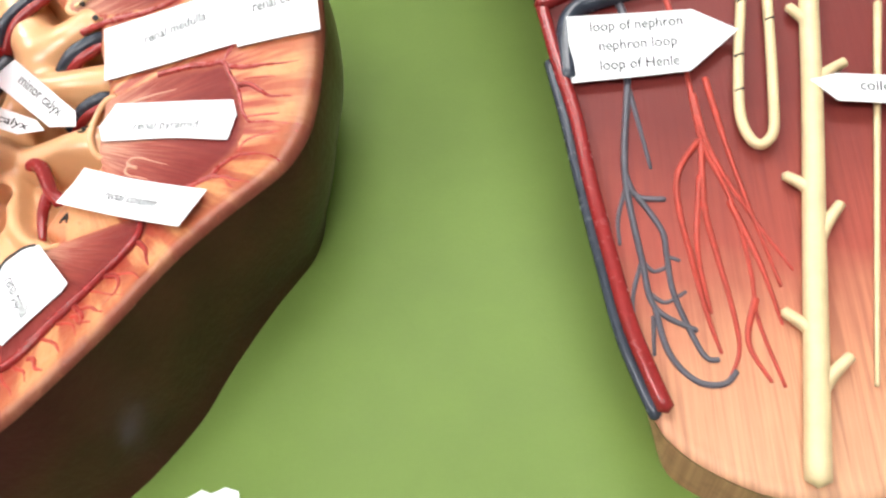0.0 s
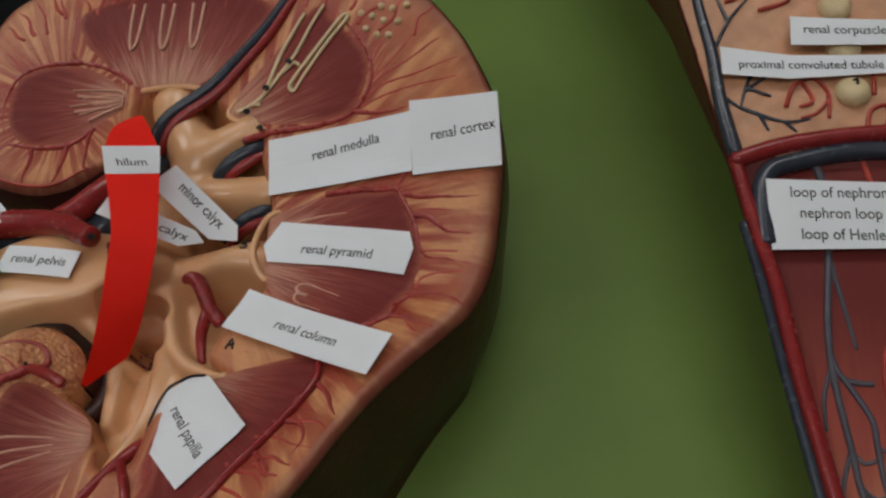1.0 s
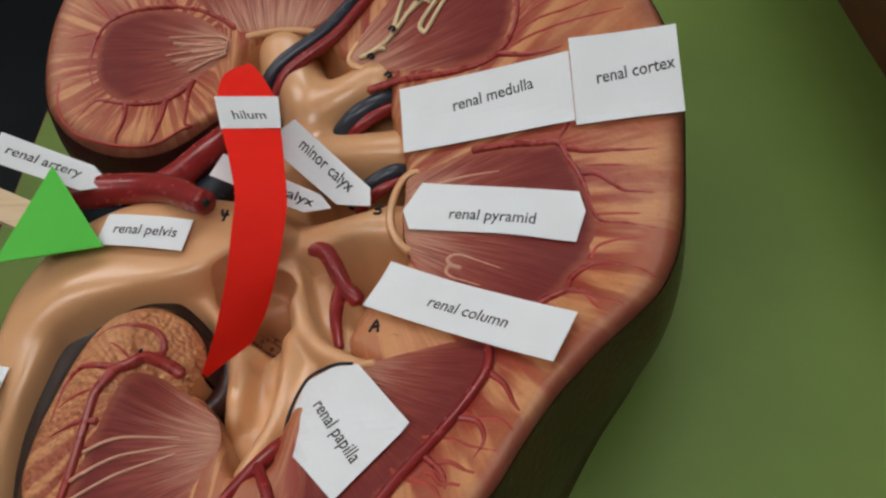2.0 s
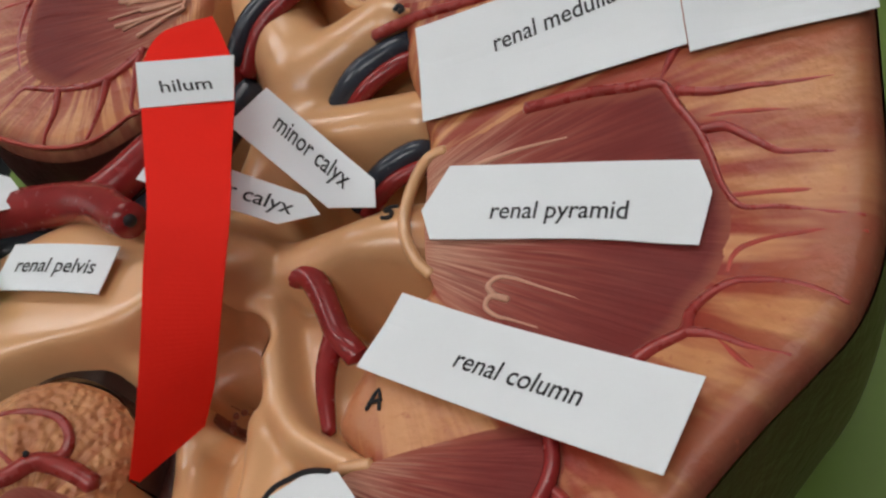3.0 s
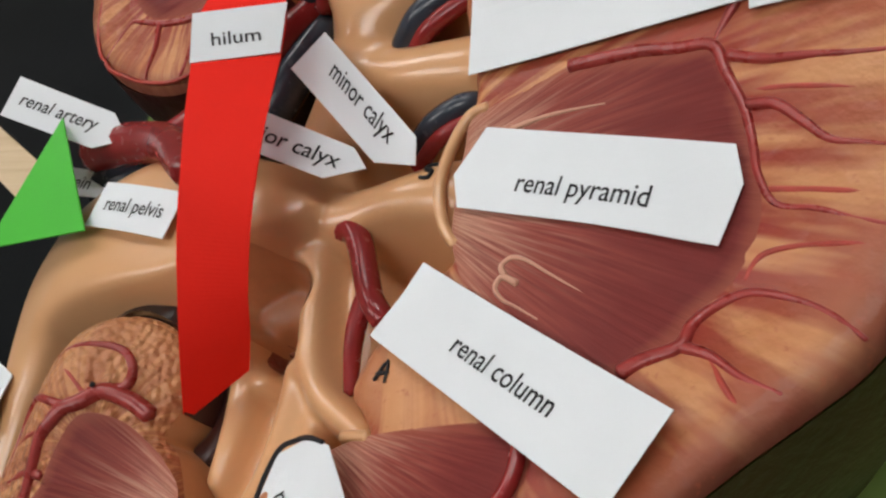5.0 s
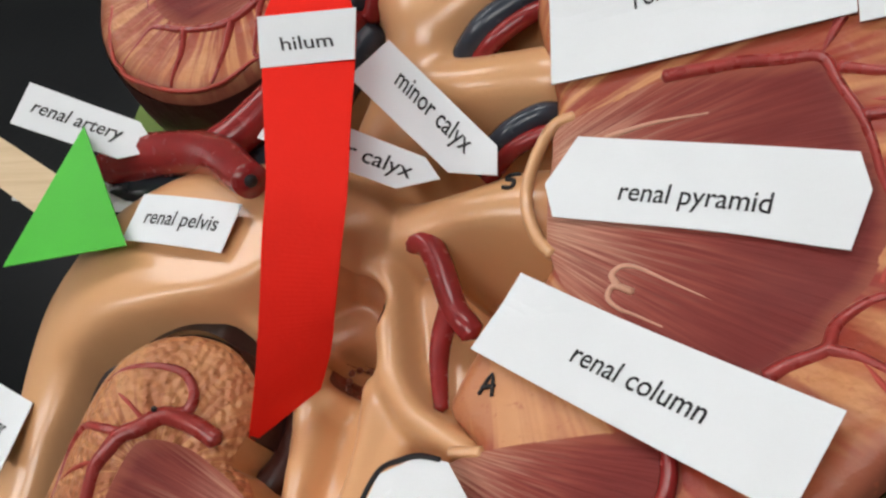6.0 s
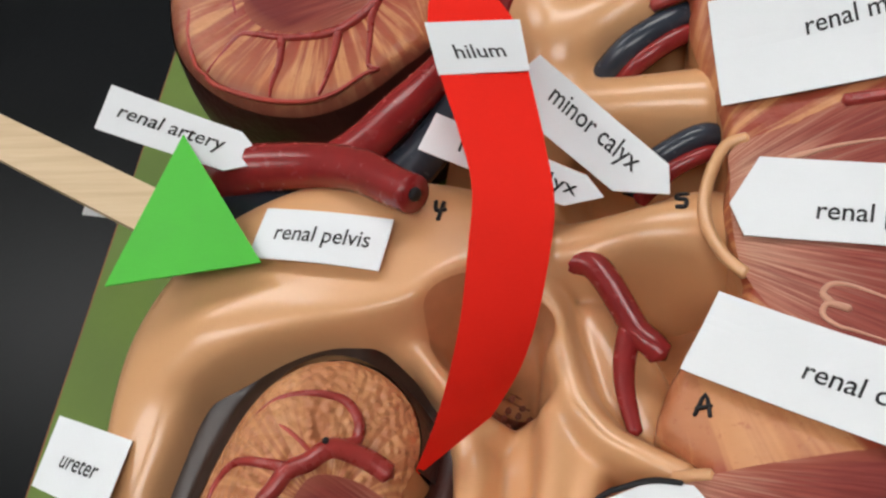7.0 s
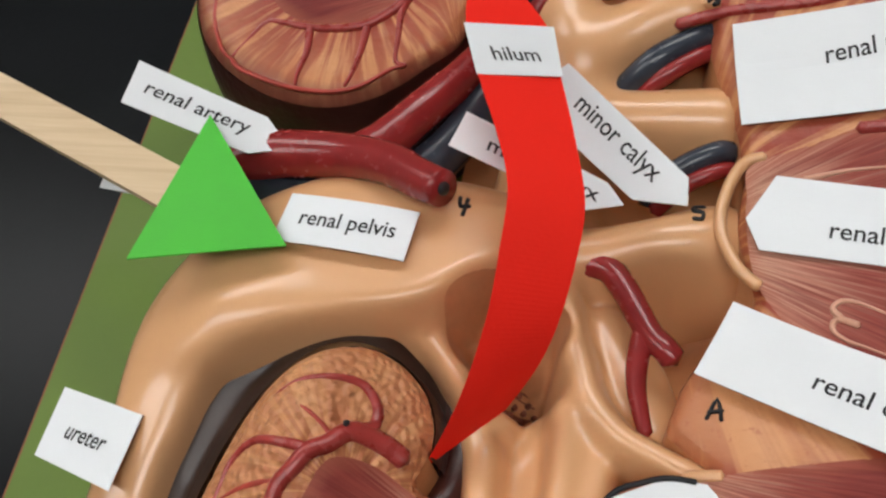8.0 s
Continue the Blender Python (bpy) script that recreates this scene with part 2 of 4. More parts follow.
def patch(name, outline, height, step, material, parent, label="", holes=(), fan=None, wash=None):
    """A relief over a plan outline (mm): a grid whose border points are drawn onto the outline and the holes.
    height(x, y, d) gives mm, d being the distance from the border; fan(x, y, d) gives the two painting coordinates."""
    lo, hi = outline.min(0) - step, outline.max(0) + step
    gx, gy = np.meshgrid(np.arange(lo[0], hi[0], step), np.arange(lo[1], hi[1], step))
    d, nx, ny = inside_distance(outline, gx, gy)
    for h in holes:
        e, ex, ey = inside_distance(h, gx, gy)
        take = -e < d
        d, nx, ny = np.where(take, -e, d), np.where(take, ex, nx), np.where(take, ey, ny)
    snap = (d < 0.3 * step) & (d > -1.45 * step)
    keep = (d > 0) | snap
    firm = (d >= 0.3 * step).ravel()
    x, y = np.where(snap, nx, gx), np.where(snap, ny, gy)
    dd = np.where(snap, 0, np.maximum(d, 0))
    z = height(x, y, dd)
    index = np.full(x.shape, -1)
    index[keep] = np.arange(keep.sum())
    quad = np.stack([index[:-1, :-1], index[:-1, 1:], index[1:, 1:], index[1:, :-1]], -1).reshape(-1, 4)
    inner = firm[keep.ravel()]
    quad = quad[(quad >= 0).all(1) & inner[quad].any(1)]
    verts = np.stack([x[keep], y[keep], z[keep]], -1) * MM
    ob = link(name, verts, quad, material, parent, label)
    if fan is not None:
        u, v = fan(x, y, dd)
        flat = np.stack([u[keep], v[keep]], -1)
        layer = ob.data.uv_layers.new(name="fan")
        layer.data.foreach_set("uv", flat[quad.reshape(-1)].reshape(-1))
    if wash is not None:
        w = wash(x, y)[keep]
        layer = ob.data.uv_layers.new(name="wash")
        layer.data.foreach_set("uv", np.stack([w, w * 0], -1)[quad.reshape(-1)].reshape(-1))
    return ob


def tube(name, points, material, parent, label="", steps=6, sides=10, ground=face_z, hollow=False):
    """A tapering round vessel. Points: x, y, lift over the ground, radius, all in mm."""
    p = spline(points, steps=steps)
    c = np.stack([p[:, 0], p[:, 1], ground(p[:, 0], p[:, 1]) + p[:, 2]], -1)
    r = p[:, 3]
    tan = np.gradient(c, axis=0)
    tan /= np.linalg.norm(tan, axis=1)[:, None] + 1e-12
    side = np.cross(tan, (0, 0, 1.0))
    side /= np.linalg.norm(side, axis=1)[:, None] + 1e-12
    up = np.cross(side, tan)
    ang = np.linspace(0, 2 * np.pi, sides, endpoint=False)
    ring = c[:, None] + r[:, None, None] * (np.cos(ang)[None, :, None] * side[:, None] + np.sin(ang)[None, :, None] * up[:, None])
    n = len(c)
    verts = list(ring.reshape(-1, 3))
    faces = [(i * sides + k, i * sides + (k + 1) % sides, (i + 1) * sides + (k + 1) % sides, (i + 1) * sides + k)
             for i in range(n - 1) for k in range(sides)]
    for i, s in ((0, -1), (n - 1, 1)):
        verts.append(c[i] + tan[i] * s * r[i] * (0.05 if hollow else 0.6))
        k0 = len(verts) - 1
        faces += [(k0, i * sides + (k + 1) % sides, i * sides + k) if s < 0 else (k0, i * sides + k, i * sides + (k + 1) % sides) for k in range(sides)]
    return link(name, np.array(verts) * MM, faces, material, parent, label)


def wall(name, outline, top, bottom, profile, material, parent, label="", rows=10):
    """A closed side wall below a plan outline: profile(s) gives the outward bulge in mm, s from 0 (top) to 1 (bottom)."""
    n = len(outline)
    tan = np.roll(outline, -1, 0) - np.roll(outline, 1, 0)
    tan /= np.linalg.norm(tan, axis=1)[:, None] + 1e-12
    out = np.stack([tan[:, 1], -tan[:, 0]], -1)
    verts, faces = [], []
    for j in range(rows + 1):
        s = j / rows
        p = outline + out * np.reshape(profile(s), (-1, 1))
        z = (1 - s) * top + s * bottom
        verts += list(np.stack([p[:, 0], p[:, 1], np.broadcast_to(z, (n,))], -1) * MM)
    for j in range(rows):
        for i in range(n):
            k = (i + 1) % n
            faces.append((j * n + i, (j + 1) * n + i, (j + 1) * n + k, j * n + k))
    return link(name, verts, faces, material, parent, label)


# ---- room, bench and board ----
box("floor", (-3, -3, -0.94), (3, 3, -0.9), TILE)
tagged(bpy.data.objects["floor"], "grey speckled vinyl classroom floor", "floor", kind="structure")
# unseen walls and ceiling, added for reflections; kept grey to limit the fill
for nm, lo, hi in (("wall_north", (-3.1, 3, -0.94), (3.1, 3.1, 1.9)), ("wall_south", (-3.1, -3.1, -0.94), (3.1, -3, 1.9)),
                   ("wall_east", (3, -3, -0.94), (3.1, 3, 1.9)), ("wall_west", (-3.1, -3, -0.94), (-3, 3, 1.9))):
    tagged(box(nm, lo, hi, WALL), "unseen plain grey classroom wall, added to close the room for reflections", "wall", kind="structure")
tagged(box("ceiling", (-3.1, -3.1, 1.9), (3.1, 3.1, 2.0), WALL), "unseen plain grey classroom ceiling, added to close the room for reflections", "ceiling", kind="structure")


def ceiling_light(x, y):
    lamp = thing("ceiling_light", "white fluorescent ceiling panel with a frosted diffuser", "ceiling light", "ceiling panels")
    box("frame", (-0.62, -0.32, -0.05), (0.62, 0.32, -0.006), METAL, lamp, "", 0.004)
    box("diffuser", (-0.58, -0.28, -0.058), (0.58, 0.28, -0.052), PANEL_GLOW, lamp, "glowing frosted diffuser")
    lamp.matrix_basis = pose(x, y, 1.9)
    return lamp


first_lamp = ceiling_light(-1.5, 0.9)
for lx, ly in ((0.2, 0.9), (-1.5, -0.7), (0.2, -0.9)):
    copy_thing(first_lamp, pose(lx, ly, 1.9))

bench = thing("lab_bench", "black resin laboratory bench with a satin worktop", "bench", kind="structure")
box("worktop", (-0.9, -0.6, -0.02), (1.1, 0.7, 0.012), BLACK, bench, "", 0.003)
box("cabinet", (-0.87, -0.5, -0.9), (1.07, 0.66, -0.022), WALL, bench, "", 0.002)

board = thing("display_board", "olive green display board with brown edge, lying on the bench", "board")
bm = bmesh.new()
plan_board = [(-0.1338, -0.135), (0.36, -0.172), (0.39, 0.30), (-0.1686, 0.335)]
low = [bm.verts.new((x, y, 0.0122)) for x, y in plan_board]
high = [bm.verts.new((x, y, TOP - 0.0015)) for x, y in plan_board]
bm.faces.new(high)
bm.faces.new(low[::-1])
for i in range(4):
    bm.faces.new((low[i], low[(i + 1) % 4], high[(i + 1) % 4], high[i]))
part("core", bm, EDGE, board, "brown wooden edge")
bm = bmesh.new()
inset = [(x + (0.0011 if x < 0 else -0.0011), y + (0.0011 if y < 0 else -0.0011)) for x, y in plan_board]
low = [bm.verts.new((x, y, TOP - 0.0015)) for x, y in inset]
high = [bm.verts.new((x, y, TOP)) for x, y in inset]
bm.faces.new(high)
for i in range(4):
    bm.faces.new((low[i], low[(i + 1) % 4], high[(i + 1) % 4], high[i]))
bmesh.ops.bevel(bm, geom=[e for e in bm.edges if len(e.link_faces) == 2], offset=0.0006, segments=2, affect="EDGES")
part("surface", bm, GREEN, board, "olive green lacquered top")

# ---- the kidney ----
OUTER = [(-42.0, -26), (-42.2, -20.5), (-44.6, -15.2), (-49.5, -11.2), (-55.5, -10.6), (-62, -13.7), (-67.5, -18.7), (-72, -26), (-75.5, -36),
         (-77.3, -46), (-76, -60), (-62, -82), (-38, -94), (-12, -92.5), (6, -84.5), (17, -77), (26.5, -67.5), (33, -59), (37.5, -50.5), (42, -42.5),
         (46.5, -35.5), (52, -28.5), (57.5, -22), (63.5, -15.5), (69.5, -8.5), (74, 0.5), (76.6, 10), (78, 20.6), (78.9, 34), (79.4, 46), (78, 58),
         (75.4, 66.4), (69, 79.1), (62.5, 89.3), (50, 104), (30, 119), (0, 128), (-42, 132), (-82, 126), (-100, 116), (-106.5, 106), (-109.5, 96), (-111, 86.5),
         (-110.6, 74), (-108, 62), (-104, 53.8), (-97.6, 47.6), (-90.2, 43.4), (-82.4, 41.2), (-74, 41), (-66.5, 43.3), (-60.5, 47), (-55.5, 51.3), (-50, 56)]
INNER = [(-47.5, 62), (-46.9, 70.3), (-43, 77), (-34, 79), (-24.7, 77.7), (-14.7, 69.5), (-8, 65.5), (-2, 61.5), (-0.6, 57.5), (-0.4, 52.3), (2, 44.7), (4.6, 37),
         (5.2, 32.5), (5.6, 27), (5, 19), (6.4, 11), (7.6, 5), (3.5, 0.5), (-2.3, -8.2), (-4.2, -13), (-5.2, -18), (-2.2, -21), (1, -24), (-1, -26), (-14.6, -33.5),
         (-17.8, -39.8), (-19.8, -50.4), (-28, -52), (-31.5, -44.6), (-38.8, -33.7), (-43, -31)]
kidney = thing("kidney_model", "painted plastic cutaway kidney with labelled parts, fixed on the green board", "anatomical model")
whole = spline(OUTER + INNER, True, 6)
n_outer = len(OUTER) * 6
outer_line, inner_line = whole[:n_outer], whole[n_outer:]
bean, sinus = outer_line, inner_line


def cortex_height(x, y, d):
    far = np.abs(inside_distance(bean, x, y)[0])
    r = np.where(far < d + 0.05, 4.4, 3.0)
    e = np.clip(1 - d / r, 0, 1)
    r = np.where(far < d + 0.05, 3.6, 3.0)
    wavy = 0.1 * np.sin(x * 0.9 + 1.3 * np.sin(y * 0.5)) * np.sin(y * 0.8 + np.sin(x * 0.4))
    return face_z(x, y) - r * (1 - np.sqrt(np.maximum(1 - e * e, 0))) + wavy * np.clip(d / 4, 0, 1)


def cortex_fan(x, y, d):
    a = np.abs(inside_distance(bean, x, y)[0])
    b = np.abs(inside_distance(sinus, x, y)[0])
    low = np.clip((-24 - x) / 14, 0, 1) * np.clip((4 - y) / 8, 0, 1)
    high = np.clip((-40 - x) / 14, 0, 1) * np.clip((y - 20) / 8, 0, 1)
    cx, cy = -8 - 44 * low - 64 * high, 22 - 58 * low + 50 * high
    return np.arctan2(y - cy, x - cx), (1 - a / (a + b + 1e-6) * np.clip(a / 2.0, 0, 1) ** 0.5) * (1 - 0.78 * low)


PYRAMIDS = [
    ([(6, 18), (6, 24), (6.4, 29.5), (14.3, 32.6), (24.1, 35.4), (40.7, 35), (47, 34.6), (50.5, 29.5), (52.8, 22.2), (54.8, 15.7), (55.4, 9.3),
      (53, 2), (49, -3.3), (46.5, -8.4), (41, -13), (34, -12.5), (18, -4), (12, 0.5), (7.5, 8)], (-8, 17)),
    ([(0, -26), (14, -22.5), (28, -21), (32, -27), (30, -34), (24, -42.3), (17, -50.8), (9.6, -59), (0, -68), (-11, -66), (-11, -55), (-14, -42), (-8, -32)], (-16, -22)),
    ([(-43.4, -32.7), (-38.5, -35.5), (-33.9, -39.2), (-32, -45.4), (-34.1, -49.9), (-38, -60), (-46, -74), (-58, -74), (-64, -62), (-62, -52),
      (-59.5, -44), (-57.2, -37.4), (-54.5, -31.5), (-49, -30.5)], (-22, -44)),
    ([(-13.6, 68.5), (-8.3, 78.5), (1.5, 90), (8.5, 99), (14.4, 105), (22, 97), (30.6, 87.5), (34.4, 79.4), (33, 70.6), (29.7, 64.8), (21.1, 61.8), (8.6, 62.4), (-2.2, 63.8)], (-24, 58)),
    ([(-46, 79), (-55, 82), (-62, 89), (-70, 97), (-72.4, 109), (-50, 118), (-20, 118), (-3, 108), (-9, 97), (-16, 87), (-26, 79.5), (-35, 79)], (-36, 58)),
    ([(-50.5, 76.5), (-55, 80), (-62.5, 84.7), (-72.6, 87.2), (-83.9, 85.8), (-90.6, 81.5), (-92, 73.9), (-91, 66), (-88, 60.3), (-82, 57), (-74, 57), (-68, 58.5), (-62.5, 62), (-56, 67.3), (-51.5, 71.5)], (-38, 74)),
]


def cortex_wash(x, y):
    """How near the paint lies to the bases of the pyramids."""
    near = np.full(x.shape, 1e3)
    for points, (fx, fy) in PYRAMIDS:
        d = np.abs(inside_distance(np.array(points, float), x, y)[0])
        base = np.hypot(x - fx, y - fy)
        near = np.minimum(near, d + np.clip(24 - base, 0, 20))
    low = np.clip((-34 - x) / 8, 0, 1) * np.clip((-2 - y) / 8, 0, 1) * np.clip((y + 50) / 12, 0, 1)
    column = np.clip((26 - x) / 8, 0, 1) * np.clip((x + 8) / 3, 0, 1) * np.clip((y + 25) / 3, 0, 1) * np.clip((4 - y) / 4, 0, 1)
    edge = np.exp(-np.abs(inside_distance(sinus, x, y)[0]) / 2.6) * column
    return np.exp(-near / (9.0 + 4.0 * np.clip((x - 40) / 12, 0, 1))) * (1 - 0.82 * low) * (1 - 0.9 * column) + 0.16 * edge


cortex = patch("cortex", whole, cortex_height, 0.9, CORTEX, kidney, "peach cortex with red blushes and fine pores", fan=cortex_fan, wash=cortex_wash)


def strip(name, line, top, bottom, profile, material, label="", rows=10):
    """A side wall below an open plan line."""
    n = len(line)
    tan = np.gradient(line, axis=0)
    tan /= np.linalg.norm(tan, axis=1)[:, None] + 1e-12
    out = np.stack([tan[:, 1], -tan[:, 0]], -1)
    verts, faces = [], []
    for j in range(rows + 1):
        s = j / rows
        p = line + out * np.reshape(profile(s), (-1, 1))
        verts += list(np.stack([p[:, 0], p[:, 1], (1 - s) * top + s * bottom + 0 * p[:, 0]], -1) * MM)
    for j in range(rows):
        faces += [(j * n + i, (j + 1) * n + i, (j + 1) * n + i + 1, j * n + i + 1) for i in range(n - 1)]
    return link(name, verts, faces, material, kidney, label)


outer_closed = np.vstack([outer_line, inner_line[:1]])
foot = np.interp(outer_closed[:, 1], (-92, -80, -66, -36, 0, 25, 60), (12, 10, 7.5, 4, -5, -11, -9))
foot = np.where(outer_closed[:, 0] > -30, foot, -7)
strip("capsule", outer_closed, face_z(outer_closed[:, 0], outer_closed[:, 1]) - 3.3, 1000 * TOP,
      lambda s: 0.3 + 2.6 * math.sin(math.pi * min(1, s * 1.15)) + s ** 1.8 * foot, BROWN, "dark brown leathery capsule", 14)
inner_closed = np.vstack([outer_line[-1:], inner_line, outer_line[:1]])
strip("sinus_wall", inner_closed, face_z(inner_closed[:, 0], inner_closed[:, 1]) - 2.6,
      face_z(inner_closed[:, 0], inner_closed[:, 1]) - 26, lambda s: 1.5 * s, FLOOR_TAN, "tan wall of the recess", 6)
hollow = np.vstack([inner_line, [(-43, -24), (-47, -5), (-50, 20), (-48, 45)]])
patch("sinus_floor", hollow, lambda x, y, d: face_z(x, y) - 19 - 5 * np.clip(d / 8, 0, 1), 2.0, FLOOR_TAN, kidney, "tan floor of the recess")

# pelvis, calyces and ureter as one smooth relief: x, y, centre's lift, radius
TRUNK = [(-31, 14.5, 73.5, 7.5), (-40, 13.5, 76.5, 11.5), (-52, 11.2, 77.6, 16.2), (-63, 10.4, 77.4, 18), (-75, 6.3, 76, 17), (-83.2, 0.4, 73.5, 14.6), (-89.6, -6.6, 70.5, 12),
         (-92.6, -14.5, 68, 10), (-94, -23.5, 65.5, 8.4), (-95.4, -33, 63, 7.4), (-95.8, -46, 60, 7), (-93, -65, 56, 6.6), (-88, -88, 50, 6)]
STROKES = [
    [(-26, 14, -6, 6), (-18, 15.2, -5.8, 5.6), (-12, 16.5, -4.8, 5), (-6, 17.6, -4.8, 5.4), (-0.5, 19.2, -7.6, 7.0), (3, 20, -11.5, 8.8)],
    [(-30, 18, -9, 9), (-31, 32, -11, 9), (-27, 45, -10, 9), (-25, 57, -9, 9.5), (-32, 69, -8, 9), (-35, 77, -8, 9)],
    [(-27, 44, -8, 7.5), (-14, 43, -6.5, 6.3), (-7, 43, -6.5, 6.3), (1, 43.5, -8, 7)],
    [(-25, 57, -8, 9), (-14, 62, -7, 7), (-6, 65, -7, 8)],
    [(-25.5, 7, -6, 4.8), (-22.3, 0, -3.8, 3.2), (-20, -6, -3.2, 2.9), (-17.3, -13, -3.0, 2.8), (-12.5, -18.6, -3.2, 2.7), (-7, -21.6, -3.4, 2.6), (-1, -24.4, -3.6, 2.6)],
    [(-48, -3.2, -4, 4.2), (-43.8, -6.2, -3.8, 2.9), (-40.4, -9.8, -5, 2.5), (-36.5, -13.4, -7.5, 2.3), (-32, -16, -9.5, 2.3)],
    [(-29, 3, -9, 8), (-38, -1, -9, 8.5), (-44, -1, -9, 7)],
    [(-17, 4, -15, 7), (-12, -5, -16, 8), (-8, -15, -15, 7)],
    [(-20, -15, -6, 4.2), (-20.5, -26, -6.5, 3.0), (-22, -38, -6.5, 2.8), (-27, -51, -6, 2.8)],
    [(-41, -8, -9, 3.4), (-37.5, -15, -9.5, 3.2), (-34.6, -22, -9, 3.6), (-34, -29, -9, 3.2), (-33, -35, -8, 2.8)],
    [(-23, -17, -17, 7), (-28, -28, -20, 8.5), (-30, -38, -18, 8)],
    [(-15, -20, -7, 3), (-15.5, -28, -7, 2.6), (-17, -38, -8, 2.4)],
]
# hollows: x, y, half width, half depth in plan, depth
PITS = [(-32.2, -2.2, 10.6, 7.4, 9), (-30.6, -9.4, 5.0, 4.6, 3.5), (-9, 8.6, 4.5, 3.2, 4)]


def pelvis_height(x, y):
    k = 1.2
    trunk = np.full(x.shape, -60.0)
    line = spline(TRUNK, steps=14)
    ahead = np.gradient(line[:, :2], axis=0)
    ahead /= np.linalg.norm(ahead, axis=1)[:, None]
    for (px, py, top, r), (ny, nx) in zip(line, ahead * (-1, 1)):
        d = np.hypot(x - px, y - py) / r
        # a broad shoulder towards the board, a tight rounded rim towards the lobe
        soft = np.clip(0.5 + ((x - px) * nx + (y - py) * ny) / (1.2 * r), 0, 1)
        e = np.minimum(3.0 + soft * (0.62 * r - 3.0), r)
        q = np.clip((d * r - (r - e)) / e, 0, 1)
        h = np.where(d < 1, top - 0.9 * e * (1 - np.sqrt(1 - q * q)) - 1.6 * soft * d * d, top - 0.9 * e - 1.6 * soft - (d - 1) * r * 7)
        trunk = np.maximum(trunk, h)
    total = np.exp((trunk - 70) / k)
    for stroke in STROKES:
        best = np.full(x.shape, -60.0)
        for px, py, lift, r in spline(stroke, steps=14):
            zc = face_z(px, py) + lift
            d = np.hypot(x - px, y - py)
            h = np.where(d < r, zc + np.sqrt(np.maximum(r * r - d * d, 0)), zc - (d - r) * 5)
            best = np.maximum(best, h)
        total += np.exp((best - 70) / k)
    z = 70 + k * np.log(total + 1e-30)
    for px, py, rx, ry, depth in PITS:
        d = np.hypot((x - px) / rx, (y - py - 0.12 * (x - px)) / ry)
        e = np.clip((1.06 - d) / 0.42, 0, 1)
        z = z - depth * e * e * (3 - 2 * e)
    return z


gx, gy = np.meshgrid(np.arange(-108, 14, 0.8), np.arange(-92, 82, 0.8))
gz = pelvis_height(gx, gy)
for _ in range(2):
    wide = np.pad(gz, 1, mode="edge")
    gz = 0.4 * gz + 0.15 * (wide[:-2, 1:-1] + wide[2:, 1:-1] + wide[1:-1, :-2] + wide[1:-1, 2:])
keep = gz > 21
index = np.full(gx.shape, -1)
index[keep] = np.arange(keep.sum())
quads = np.stack([index[:-1, :-1], index[:-1, 1:], index[1:, 1:], index[1:, :-1]], -1).reshape(-1, 4)
quads = quads[(quads >= 0).all(1)]
def relief(x, y):
    """The smoothed height of the pelvis at plan points (mm)."""
    fx, fy = np.clip((x + 108) / 0.8, 0, gx.shape[1] - 1.01), np.clip((y + 92) / 0.8, 0, gx.shape[0] - 1.01)
    i, j = fx.astype(int), fy.astype(int)
    u, v = fx - i, fy - j
    return (gz[j, i] * (1 - u) + gz[j, i + 1] * u) * (1 - v) + (gz[j + 1, i] * (1 - u) + gz[j + 1, i + 1] * u) * v


mouth = np.array([(-32.2 + 10.5 * math.cos(a), -2.2 + 7.3 * math.sin(a) + 0.12 * 10.5 * math.cos(a)) for a in np.linspace(0, math.tau, 64, endpoint=False)])
# liner over the hollow, darker and redder than the tan round it
patch("calyx_mouth", mouth, lambda x, y, d: relief(x, y) + 0.5, 0.4, MOUTH, kidney, "darker red-brown liner over the hollow of an open calyx")
sieve_ring = np.array([(-31.0 + 4.2 * math.cos(a), -9.7 + 3.7 * math.sin(a)) for a in np.linspace(0, math.tau, 40, endpoint=False)])
patch("sieve_plate", sieve_ring, lambda x, y, d: relief(x, y) + 0.45, 0.4, PIT, kidney, "brown pitted plate in the calyx")
pelvis = link("renal_pelvis", np.stack([gx[keep], gy[keep], gz[keep]], -1) * MM, quads, TAN, kidney, "smooth tan pelvis, calyces and ureter")

collar = spline([(-42, -3), (-50, 1), (-60, 2), (-76, -1.5), (-87, -13.5), (-88, -30), (-88.5, -45), (-87, -62), (-77, -62), (-80, -41), (-75.5, -23), (-66, -12),
                 (-56, -9), (-47, -12), (-42, -19)], True, 5)


def collar_height(x, y, d):
    """From just under the lobe's rim out to below the rim of the ureter."""
    t = np.clip(-inside_distance(bean, x, y)[0] / 9, 0, 1)
    outer = np.interp(y, (-65, -46, -33, -23, -14, -6, 0), (50, 55, 58, 61, 64, 69, 72))
    return (face_z(x, y) - 3.6) * (1 - t) + t * outer - 7 * np.clip((x + 52) / 9, 0, 1)


patch("capsule_collar", collar, collar_height, 0.9, COLLAR, kidney, "grey-brown hollow of the capsule beside the ureter")

